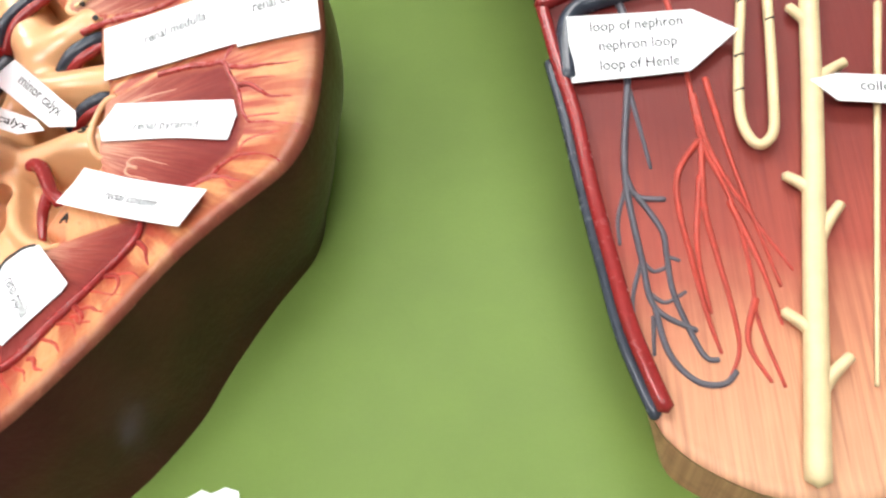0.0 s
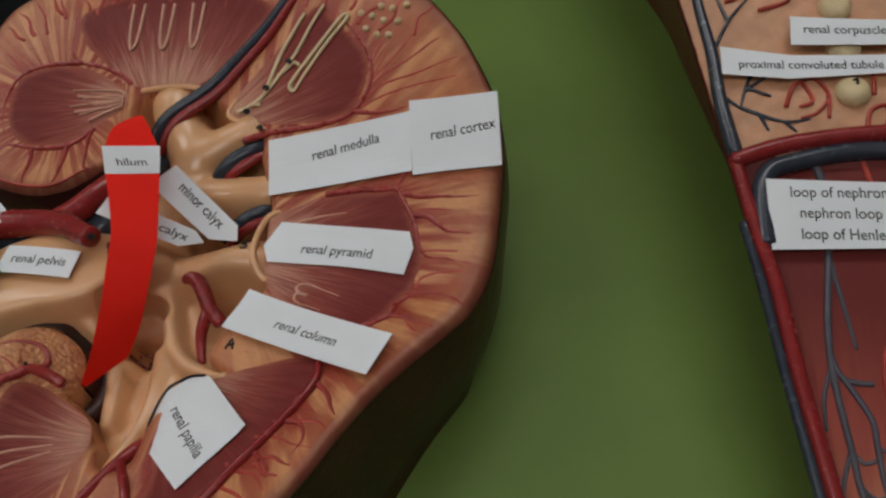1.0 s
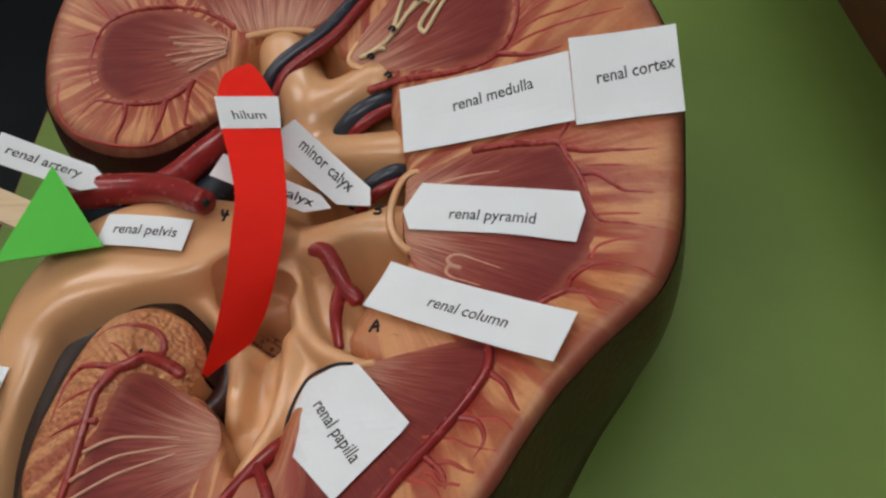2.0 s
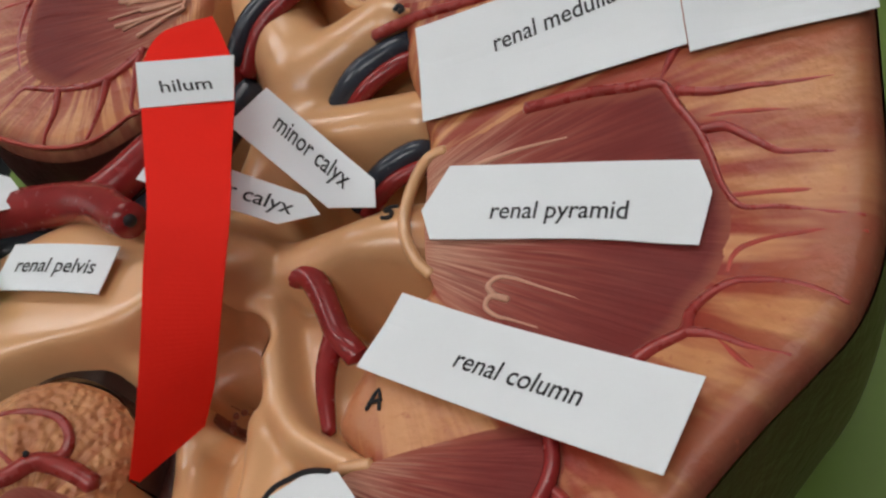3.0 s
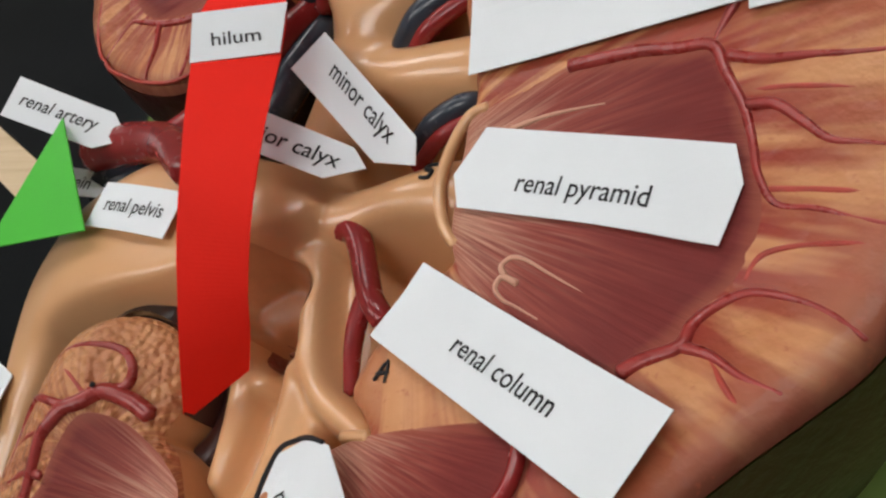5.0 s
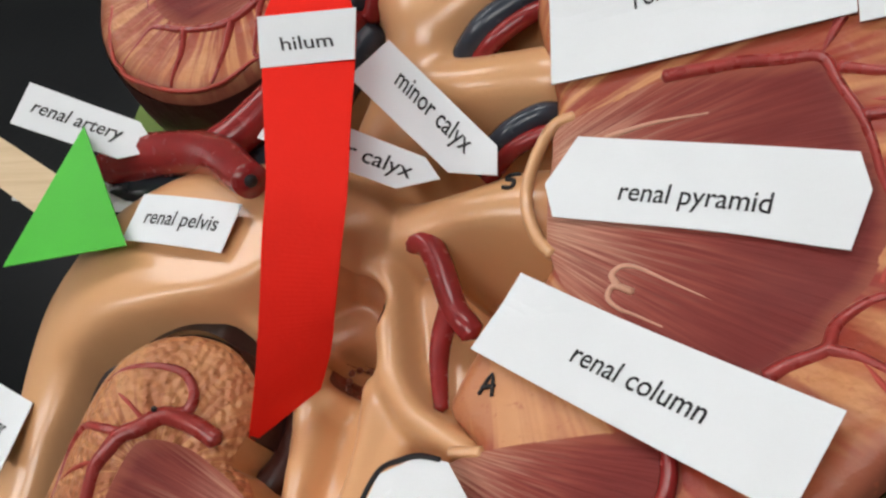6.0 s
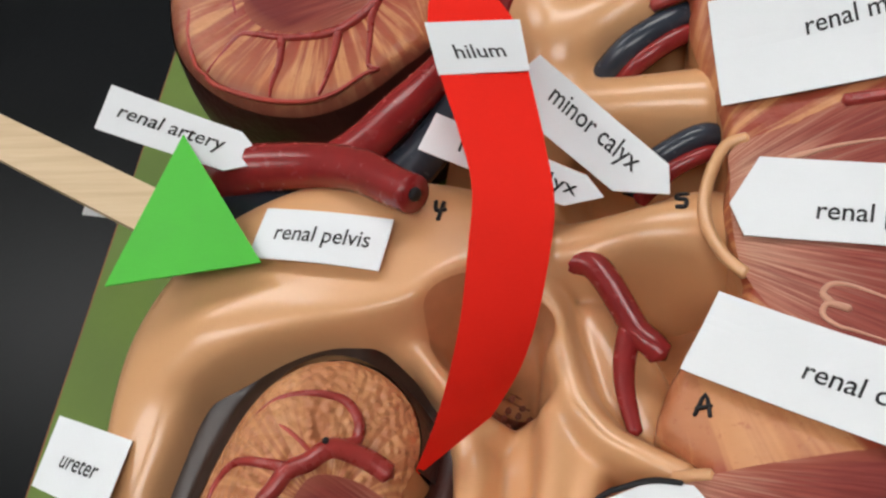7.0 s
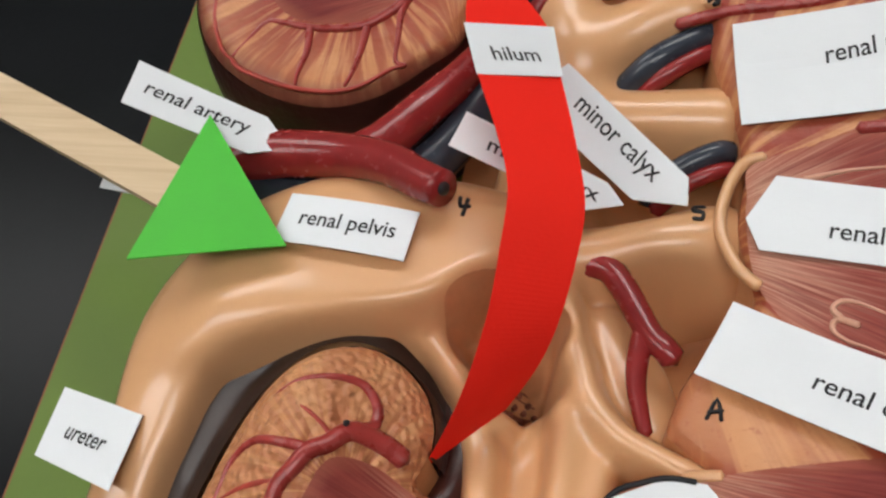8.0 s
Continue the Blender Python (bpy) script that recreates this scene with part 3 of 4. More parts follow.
# pyramids: outline and the point from which the streaks fan out
pyramid_parts = []
for points, (fx, fy) in PYRAMIDS:
    ring = spline(points, True, 8)
    far = np.hypot(ring[:, 0] - fx, ring[:, 1] - fy)

    def fan(x, y, d, fx=fx, fy=fy, lo=far.min(), hi=far.max()):
        return np.arctan2(y - fy, x - fx), (np.hypot(x - fx, y - fy) - lo) / (hi - lo)

    def height(x, y, d, fx=fx, fy=fy):
        ridges = 0.06 * np.sin(np.arctan2(y - fy, x - fx) * 60 + 2 * np.sin(x * 0.2))
        return face_z(x, y) + 0.04 + 0.3 * np.clip(d / 3.0, 0, 1) + 0.25 * np.clip(d / 12, 0, 1) + ridges * np.clip(d / 3, 0, 1)

    pyramid_parts.append(patch("renal_pyramid", ring, height, 0.8, PYRAMID, kidney, "dark red streaked pyramid, paler at its papilla", fan=fan,
                               wash=lambda x, y, ring=ring: np.clip(inside_distance(ring, x, y)[0] / 4.0, 0, 1)))

# lips of the calyx cups
for line in ([(8.8, 31.5), (5.6, 30.5), (3.2, 26.3), (1.9, 20.5), (2.5, 15.5), (5.1, 10.4), (8.1, 7.4)], [(-11, 73.5), (-13.5, 68), (-8, 64.5), (0, 61.5)],
             [(-20, 77), (-28, 79), (-36, 79.5), (-46, 78)], [(2.5, -25), (0, -25.2), (-2.6, -25.6)]):
    tube("calyx_lip", [(x, y, -0.5, 1.1) for x, y in line], TAN, kidney)
for a in range(19):
    ring_no, ang = (0, 0) if a == 0 else ((1, a * math.tau / 6) if a < 7 else (2, a * math.tau / 12))
    bm = bmesh.new()
    bmesh.ops.create_icosphere(bm, subdivisions=1, radius=0.0008, matrix=Matrix.Translation(
        ((-31 + ring_no * 1.5 * math.cos(ang)) * MM, (-9.8 + ring_no * 1.5 * math.sin(ang)) * MM, float(relief(np.array([-31 + ring_no * 1.5 * math.cos(ang)]), np.array([-9.8 + ring_no * 1.5 * math.sin(ang)]))[0] + 0.5) * MM)))
    part("sieve_bead", bm, PIT, kidney, "", True)


def vessel(name, points, material, lift=0.5, radius=1.5, end=None, ground=face_z, owner=None, label="", hollow=False):
    """A vessel along plan points (mm), tapering from radius to end."""
    end = radius if end is None else end
    n = len(points) - 1
    rows = [(p[0], p[1], (p[2] if len(p) > 2 else lift), radius + (end - radius) * i / n) for i, p in enumerate(points)]
    return tube(name, rows, material, owner or kidney, label, ground=ground, hollow=hollow, sides=14 if radius > 2 else 9)


# dark tube sunk beside the lower lobe, standing in for the crevice's shade
vessel("crevice_shade", [(-54, -5, -19), (-48, -7, -16.5), (-43, -11, -14), (-40, -16.5, -12.5), (-38.6, -22, -12), (-39.2, -27, -12), (-41, -31, -12), (-44, -34, -12.5), (-48, -36, -13)], BROWN, 0, 3.0, 3.2, label="dark tube added as the shade of the crevice round the lower lobe")
# main vessels at the hilum
main_artery = vessel("renal_artery", [(-93.5, 27.8, -5), (-85, 27.8, -2), (-76, 27.4, 0.5), (-65, 25.6, 4), (-56, 21.6, 8.6), (-49.5, 17, 12), (-44, 13.6, 14.6)], ARTERY, 0, 5.4, 3.3, label="thick red artery with an open cut end", hollow=True)
# black plug on the capped end puts in the dark of the open bore
tube("bore_shade", [(-45.0, 14.2, 14.2, 1.2), (-43.6, 13.3, 15.0, 1.2)], INK, main_artery, "black plug standing in for the shade inside the artery's bore", hollow=True)
vessel("renal_artery", [(-66, 26, 2), (-60, 31, 1.5), (-53.5, 39.5, 0.5), (-48, 48, -2), (-44, 55, -4), (-38, 62, -6)], ARTERY, 0, 4.4, 3.4)
vessel("renal_vein", [(-94, 21.5, -10), (-84, 23, -8.5), (-70, 24.5, -7.5), (-56, 29, -6), (-48, 38, -6), (-43, 47, -6), (-38, 58, -8)], VEIN, 0, 6.0, 4.0, label="thick blue-grey vein")
vessel("interlobar_vein", [(-40, 60, -3), (-34.5, 67, 1), (-21, 77.5, 1.2), (-13, 87, 1.0), (-4.5, 98, 0.6), (2, 110, 0)], VEIN, 0, 2.3, 1.8)
vessel("interlobar_artery", [(-37, 58, -4), (-31.5, 65.5, 0.5), (-18.5, 75.5, 0.6), (-10.5, 85, 0.6), (-1.5, 97, 0.5), (5, 110, 0)], ARTERY, 0, 2.0, 1.6)
vessel("interlobar_vein", [(-16, 49.5, -6), (-11, 52.5, -2.6), (-5, 56.5, -3), (0, 60, -5)], VEIN, 0, 2.9, 2.4)
vessel("interlobar_artery", [(-14.5, 47.6, -7), (-9, 50, -3.2), (-3, 54, -3.6), (1, 57, -6)], ARTERY, 0, 2.0, 1.8)
vessel("interlobar_vein", [(-11, 28.5, -8), (-5, 32, -4.2), (1, 35, -3.8), (4, 36.5, -6)], VEIN, 0, 2.4, 2.0)
vessel("interlobar_artery", [(-9, 26.4, -8), (-3.5, 29.4, -4.6), (2, 32, -4.6), (5, 33.5, -7)], ARTERY, 0, 1.7, 1.5)
vessel("interlobar_artery", [(-21.8, 12.0, -4.6), (-19.2, 12.3, -3.4), (-16.2, 11.2, -2.8), (-13.4, 7.6, -2.6), (-10.8, 3.0, -2.5), (-8.6, -0.8, -2.6), (-6.2, -3.2, -2.6), (-4.8, -4.6, -3.4)], ARTERY, 0, 2.6, 2.2, label="forked red artery")
vessel("interlobar_artery", [(-9.4, 0.4, -2.8), (-10.4, -5.0, -3.4), (-10.3, -9.5, -4.2), (-9.4, -13.5, -4.8), (-8.4, -17.0, -5.2)], ARTERY, 0, 2.1, 1.2)
vessel("interlobar_artery", [(-13, -35, -9), (-17, -41, -6.5), (-20, -45.5, -3.5), (-25, -53, -1.5), (-30, -62, 0)], ARTERY, 0, 2.3, 1.6)
vessel("interlobar_artery", [(-22, -50, -1.5), (-18, -57, 0.5), (-12.3, -67, 0.6), (2.9, -66.8, 0.7), (13.8, -54.3, 0.7), (22.7, -43.1, 0.7), (30, -30.5, 0.8), (29.8, -22.5, 0.8)], ARTERY, 0, 1.5, 1.1)

# arcuate arteries round the pyramids
ARCS = [[(23.8, 36.1), (31.5, 36.4), (36, 36.4), (41.2, 35.8), (46.5, 35.3), (48.8, 31), (51.7, 25.8), (53.4, 20.8), (54.6, 15.9), (57.2, 11.9), (62.2, 11), (66.6, 9.6), (73, 8)],
        [(49.3, 41), (47.9, 38.5), (46.5, 35.5)], [(49, 33.4), (54, 32.1), (59.6, 31.9), (65, 31.5), (72, 31.5)], [(52.3, 25.7), (55.9, 25.5), (59.5, 22.8), (62.9, 20.1), (66.7, 19.4), (73, 18.5)],
        [(41.2, -12.6), (43.7, -10.6), (48, -8.2), (48.9, -4.8), (51.6, -1.7), (55.4, 0.1), (60.6, -0.9), (65, -2.9), (69, -6)], [(48, -8.2), (51.9, -9.2), (56.2, -11.8), (61, -13.6)],
        [(30.2, -30.7), (34, -34.4), (36.2, -39.5), (37.6, -42)], [(24.4, -42.4), (28.5, -43.8), (30.3, -48.7), (28.1, -53.1)], [(17.2, -51), (21.7, -55.5), (22.9, -60)],
        [(-52.5, -26.4), (-49.9, -24.7), (-50, -21.5), (-52.1, -18.9), (-55, -18.5), (-58.8, -19.4), (-62.5, -20.9), (-66, -24)],
        [(-57.4, -31), (-61.6, -30.7), (-67, -30.5), (-70.4, -33.1), (-71.7, -37), (-73, -44)], [(-60, -43), (-66, -43.5), (-72, -46)],
        [(-61.1, 62.7), (-63.8, 60.2), (-68.3, 57.2), (-73.8, 55.9), (-80.1, 55.8), (-86.7, 56.7), (-89.7, 56.4), (-93.2, 51.9), (-95.5, 48.4)],
        [(-80.1, 55.8), (-79.8, 50.2), (-80.7, 45.8), (-80.9, 43)], [(-68.2, 56.5), (-68.5, 51.6), (-69.5, 46.7), (-70.8, 43.6)], [(-60.4, 63.5), (-61.6, 60), (-61.4, 55.4), (-61.2, 49.8), (-59, 49.2)],
        [(-50, 80.5), (-55, 84), (-62, 87), (-69, 88.4), (-74, 93), (-74.8, 99.6), (-76, 110)], [(-69, 88.4), (-82, 87.4), (-91, 83), (-94, 74), (-93, 66), (-89.7, 58)],
        [(-7, 58), (2, 60), (18, 60.6), (29, 63.2), (34.5, 70), (35.6, 79), (31, 89), (24, 98), (18, 107)], [(30.6, 63.8), (40, 62.1), (48.4, 63)]]
for line in ARCS:
    n = len(line) - 1
    vessel("arcuate_artery", [(x, y, -0.05 - 0.3 * (i / n) ** 2) for i, (x, y) in enumerate(line)], ARCUATE, 0, 1.2 if n > 6 else 0.95, 0.32, owner=cortex)
vessel("arcuate_artery", [(-66, -62), (-64, -50), (-62, -40), (-61.1, -36.6), (-59.3, -34), (-57.7, -31.4), (-55.3, -29.6), (-52.5, -26.6), (-48.4, -26.8), (-44.9, -28.2)], ARCUATE, -0.1, 1.1, 1.8, owner=cortex)

# painted threads in the cortex
THREADS = [[(34, 70.5), (39.7, 74.9), (48.2, 78.6), (56.6, 83), (61.6, 84.1)], [(32.7, 67.1), (39.8, 71.7), (50, 73.4), (60, 75.6), (66.2, 76.7)],
           [(31.4, 64.5), (39.9, 67.8), (50, 69.6), (61.6, 70.3), (69.8, 70.8)], [(34.8, 77.5), (37.7, 84.2), (42.9, 88.6)], [(36, 74), (45, 82), (52, 90)],
           [(55.2, 14), (62.8, 13.4), (71.7, 12.5)], [(54.4, 2), (56.7, 5.6), (65.6, 6.3), (73, 5.4)],
           [(53, 28), (60, 27.6), (70, 26)], [(51.9, -9.4), (55, -14), (57.5, -16.5)],
           [(-90.6, 85.5), (-95.8, 91), (-101.7, 94.6)], [(-92.5, 80.2), (-100.1, 79.3), (-105.7, 77.4)], [(-91.9, 68.7), (-97.1, 66.6), (-104.1, 65)], [(-102.6, 63.4), (-101.4, 56.6), (-98.3, 49.9), (-95.3, 47.6)],
           [(-95.3, 47.3), (-92.9, 45.4), (-85.8, 43.1), (-79.7, 42), (-72.8, 42.1), (-67.3, 44), (-62.1, 47.9), (-59, 49.2)], [(-54, -29), (-58, -26), (-62, -24)], [(-62, -36), (-68, -37.5), (-73, -40)]]
for line in THREADS:
    n = len(line) - 1
    vessel("fine_artery", [(x, y, -0.3 - 0.25 * abs(2 * i / n - 1) ** 3) for i, (x, y) in enumerate(line)], FINE, 0, 0.62, 0.36, owner=cortex)

# fine arteries that run out to the capsule
rng = random.Random(11)
perimeter = spline(OUTER, False, 6)
walked = np.concatenate([[0], np.cumsum(np.linalg.norm(np.diff(perimeter, axis=0), axis=1))])
tangent = np.gradient(perimeter, axis=0)
s = 74.0
while s < walked[-1] - 6:
    i = int(np.searchsorted(walked, s))
    t = tangent[i] / (np.linalg.norm(tangent[i]) + 1e-9)
    inward = np.array((-t[1], t[0]))
    x0, y0 = perimeter[i]
    if (x0 > 40 and -46 < y0 < 95) or (x0 < -52 and y0 < 100):
        s += 5
        continue
    reach = rng.uniform(8, 18)
    start = perimeter[i] + inward * rng.uniform(2.5, 6)
    pts, side, bend, turn = [], rng.uniform(-2.5, 2.5), rng.uniform(0.3, 0.9), rng.uniform(0, 6)
    for k in range(7):
        f = k / 6
        q = start + inward * reach * f + t * (side * f * f + bend * math.sin(f * 7 + turn))
        pts.append((q[0], q[1]))
    vessel("fine_artery", pts, FINE, -0.35, rng.uniform(0.35, 0.5), rng.uniform(0.7, 1.0), owner=cortex)
    s += rng.uniform(4.0, 10)

# pale loops on the pyramids
for line in ([(22, 0.2), (19.2, 1.2), (18.4, -0.6), (20.2, -2.4), (22.6, -3.4), (27, -5.4)], [(19.6, 1.4), (18.6, 3.0), (20, 4.4), (22.6, 4.0), (27, 1.8), (34, -1.6)],
             [(15, 26.4), (22, 28), (31, 28.6)]):
    vessel("tubule_loop", line, LOOP, 0.45, 0.62, 0.12, owner=pyramid_parts[0])
for k in range(4):
    vessel("tubule_loop", [(-62 - 6 * (k % 2), 66 + 3.0 * k), (-56, 69.5 + 1.6 * k), (-51.5, 71.5 + 1.2 * k), (-55, 71.8 + 1.8 * k), (-66 - 4 * (k % 2), 68 + 3.0 * k)], LOOP, 0.7, 0.5, 0.3, owner=pyramid_parts[5])
for x in (-52, -41, -30):
    vessel("tubule_loop", [(x - 2.5, 112), (x - 1.5, 98), (x, 93), (x + 1.5, 98), (x + 1.6, 112)], LOOP, 0.8, 0.6, owner=pyramid_parts[4])
for k in range(3):
    vessel("tubule_loop", [(-66 + 2 * k, -62 + 6 * k), (-54, -54 + 4 * k), (-42, -48 + 2 * k)], LOOP, 0.6, 0.5, 0.25, owner=pyramid_parts[2])
for line in ([(-10, 67.5), (-5, 70), (-1, 73.5), (4, 80.5), (9, 88), (13, 97), (17, 104)], [(-5, 70), (-2.5, 69.6)], [(-1, 73.5), (2.5, 86), (6.5, 95), (10, 102)],
             [(9, 73), (7.6, 76), (13, 84), (19, 92), (24, 98), (26, 97), (20, 90), (14, 81.5), (10.5, 75.5), (9, 73)], [(3, 79.5), (8, 83.5), (10, 82.5)]):
    vessel("tubule_loop", line, CREAM, 1.0, 0.75, 0.6, owner=pyramid_parts[3])
for k, (x, y) in enumerate([(33, 92), (37, 89), (41, 88), (35, 96), (39, 93.5), (44, 92), (38, 99), (42, 97), (47, 97), (31, 98)]):
    bm = bmesh.new()
    bmesh.ops.create_icosphere(bm, subdivisions=2, radius=1.3 * MM, matrix=Matrix.Translation((x * MM, y * MM, (face_z(x, y) + 0.2) * MM)))
    part("corpuscle", bm, CREAM, cortex, "", True)


def ink_mark(owner, ground, strokes, r=0.42):
    """Hand-written pen strokes on the paint; also blacks in one hole."""
    for line in strokes:
        tube("pen_or_hole_mark", [(x, y, z, r) for x, y, z in line], INK, owner, "black felt-pen mark or blacked-in hole", steps=3, sides=5, ground=ground)


def over_pelvis(x, y):
    return pelvis_height(np.atleast_1d(np.asarray(x, float)), np.atleast_1d(np.asarray(y, float)))


ink_mark(pelvis, over_pelvis, [[(-42.6, 17.6, 0.1), (-42.2, 15.6, 0.1), (-40.6, 15.8, 0.1)], [(-41.2, 17.4, 0.1), (-41.6, 13.6, 0.1)]])
ink_mark(pelvis, over_pelvis, [[(-0.6, 23.6, 0.2), (-2.4, 23.4, 0.2), (-2.4, 21.9, 0.2), (-1.0, 21.5, 0.2), (-1.1, 19.9, 0.2), (-2.6, 19.8, 0.2)]])
ink_mark(cortex, face_z, [[(0.2, -16.2, 0.2), (1.8, -12.9, 0.2), (2.4, -16.4, 0.2)], [(0.4, -15.2, 0.3), (2.6, -14.7, 0.3)]], 0.34)
for x, y in ((-6.5, 66.3), (-0.6, 74.2), (6.5, 83), (-14, 85), (-11.5, 87.5), (-1, 60.0)):
    ink_mark(cortex, face_z, [[(x - 0.9, y, 2.6), (x, y + 0.7, 2.7), (x + 0.9, y - 0.2, 2.6), (x, y - 0.6, 2.6)]], 0.5)

# black dot for the shaded hole in the lower lobe's vessel
ink_mark(cortex, face_z, [[(-53.0, -26.3, 2.3), (-52.6, -26.4, 2.3)]], 0.55)

# ---- the nephron wedge ----
wedge = thing("nephron_model", "painted plastic kidney lobule with cream tubules on the green board", "anatomical model")
EDGE_LINE = [(114, 235), (124, 170), (130.5, 130), (136.5, 96), (141, 70), (146.2, 39), (150, 15), (153, -4), (157, -30), (160, -55), (165.5, -80), (172, -91), (185, -99.5), (198, -103.5),
             (214, -104), (232, -97), (243, -80), (250, -50), (256, 0), (264, 70), (274, 130), (286, 235), (200, 243)]
wedge_ring = spline(EDGE_LINE, True, 8)


def wedge_height(x, y, d):
    e = np.clip(1 - d / 2.5, 0, 1)
    return wedge_z(x, y) - 2.5 * (1 - np.sqrt(np.maximum(1 - e * e, 0))) - 1.6 * (y < 37 + 0.06 * (x - 150)) * np.clip(d / 4, 0, 1)


medulla_ring = wedge_ring[wedge_ring[:, 1] < 39.5]
cortex_ring = wedge_ring[wedge_ring[:, 1] > 38.5]
patch("medulla_face", wedge_ring, wedge_height, 1.6, WEDGE, wedge, "dark red striped face, peach towards the tip")
roll = np.argmax(np.linalg.norm(np.diff(np.vstack([cortex_ring, cortex_ring[:1]]), axis=0), axis=1))
cortex_ring = np.roll(cortex_ring, -roll - 1, axis=0)
patch("cortex_face", cortex_ring, lambda x, y, d: wedge_z(x, y) + 1.4 * np.clip(d / 2.5, 0, 1) ** 0.5 - 0.6 + 0.4 * np.sin(x * 0.8) * np.sin(y * 0.7), 1.5, WEDGE_TIP, wedge, "peach cortex of the wedge")
wall("side", wedge_ring, wedge_z(wedge_ring[:, 0], wedge_ring[:, 1]) - 2.3, 1000 * TOP, lambda s: 0.3 - s * (2 + 15 * np.clip((wedge_ring[:, 1] + 90) / 60, 0, 1) + 10 * np.clip(wedge_ring[:, 1] / 60, 0, 1)), WEDGE_SIDE, wedge, "reddish brown mottled side", 6)


WEDGE_PLACE = pose(0.00023, 0.00154, -0.00198, 0, 0, -0.22)
wedge.matrix_basis = WEDGE_PLACE


def on_wedge(name, points, material, lift=0.5, radius=1.5, end=None, label="", owner=None):
    return vessel(name, points, material, lift, radius, end, wedge_z, owner or wedge, label)


on_wedge("large_artery", [(147.5, 38.5), (150.8, 18), (154.5, 0), (157, -22), (160.5, -45), (163.5, -62), (169.5, -82)], ARTERY, 0.5, 2.0, 2.2, "thick red vessel")
on_wedge("large_vein", [(148.6, 20), (151.8, 0), (154.6, -22), (158, -45), (161.2, -64), (167.2, -83)], VEIN, -1.6, 1.8, 1.7, "thick blue-grey vessel")
on_wedge("large_artery", [(146.8, 38), (158.5, 42.2), (170, 44.6), (184.2, 46.3), (205, 47), (250, 46)], ARTERY, 1.0, 2.6)
on_wedge("large_vein", [(153.5, 12), (154, 28), (156.5, 34.5), (163, 37.6), (183.4, 41.4), (218.7, 40.5), (250, 40)], VEIN, 0.2, 2.9)
on_wedge("large_vein", [(147.6, 40), (144.9, 58), (144, 74.5), (141.9, 89.7), (140, 105)], VEIN, 1.2, 2.4, 1.6)
on_wedge("vein_branch", [(170, 39), (171.5, 33), (171, 20), (170, 8.4), (166.5, -17.7), (168.3, -42.9), (170.2, -55.9), (179.8, -62.4)], VEIN_FINE, -1.2, 1.3, 0.7)
on_wedge("vein_branch", [(170.2, -55.9), (172.2, -67.6), (178, -74.9), (184.6, -76), (188, -73)], VEIN_FINE, -1.4, 0.85, 0.8)
on_wedge("vein_branch", [(166.5, -17.7), (169, -24.6), (176.3, -26.1)], VEIN_FINE, -1.4, 0.9, 0.8)
on_wedge("vein_branch", [(169, -24.6), (174.4, -34.8), (174.8, -42.6), (175.5, -53.3), (180.4, -68.1), (184.2, -70)], VEIN_FINE, -1.4, 0.85, 0.7)
on_wedge("vein_branch", [(170.5, 8.3), (173.7, -16.7)], VEIN_FINE, -1.5, 0.75, 0.5)
for line in ([(168.3, -42.9), (171, -46), (174.5, -45)], [(174.6, -42), (178, -43.5)], [(169.5, -52), (173, -54.5), (178.5, -52)], [(167, -20), (163.5, -30), (163, -38)], [(169.5, -58), (168.5, -68)], [(168.3, -42.9), (165, -52), (164.6, -60)]):
    on_wedge("vein_branch", line, VEIN_FINE, -1.55, 0.65, 0.5)
for line in ([(182, 46), (184.5, 38), (186, 24), (187.3, 10.3), (188.3, -9.5), (193.6, -28.3), (195.5, -47.2), (195.3, -60.5), (199, -77.4)],
             [(188.3, -9.5), (186.4, -27.7), (187.4, -40.5), (189.5, -58), (189.5, -68), (186, -75)], [(187.6, -9.4), (179.8, -22.2), (181.8, -49.3), (183.5, -61.2), (185.1, -68.4)],
             [(192, 9.8), (195.5, -16.9), (202.3, -52.2)], [(186.5, -20), (183, -40), (184, -58)], [(193, -28), (198, -45), (201, -62)], [(195.5, -55), (192, -66), (196, -76)], [(188, 5), (190, -12), (197, -30), (206, -48)]):
    on_wedge("artery_branch", line, FINE, -1.45, 1.0, 0.45)
on_wedge("loop_tubule", [(209.2, 80), (209.2, 63.9), (208, 49.5), (204.3, 28), (201.7, 14.3), (199.2, -3.6), (200.4, -11.6), (203.4, -14.2), (207, -10.5), (208.8, 0), (211, 18), (214, 45), (218.8, 72)], CREAM, 1.4, 1.5, 1.5, "cream hairpin tubule")
for x, y in ((204.8, 31), (201.4, 13), (211.8, 24), (199.9, 2)):
    on_wedge("ink_tick", [(x - 1.2, y - 0.3), (x, y + 0.1), (x + 1.2, y + 0.3)], INK, 2.6, 0.4, 0.4)
main_duct = on_wedge("collecting_duct", [(231, 75), (224, 31), (218.4, -5.4), (212.7, -37.8), (207.7, -67), (202, -100)], CREAM, 0.8, 2.7, 3.2, "thick cream duct with side branches")
for a, b in (((223, 21), (217.9, 28.7)), ((219.8, 3), (229.6, 9.1)), ((214, -29), (207.8, -23.5)), ((213, -42), (220.3, -32.5)), ((208, -67), (201.2, -60)), ((206.4, -80), (214.8, -72))):
    on_wedge("duct_branch", [a, ((a[0] * 0.6 + b[0] * 0.4), a[1] * 0.6 + b[1] * 0.4 + 0.6), b], CREAM, 1.0, 1.9, 1.4, owner=main_duct)
on_wedge("thin_duct", [(243, 28.6), (233.5, -15.4), (220, -78.6)], CREAM, -0.6, 1.2, 0.6)
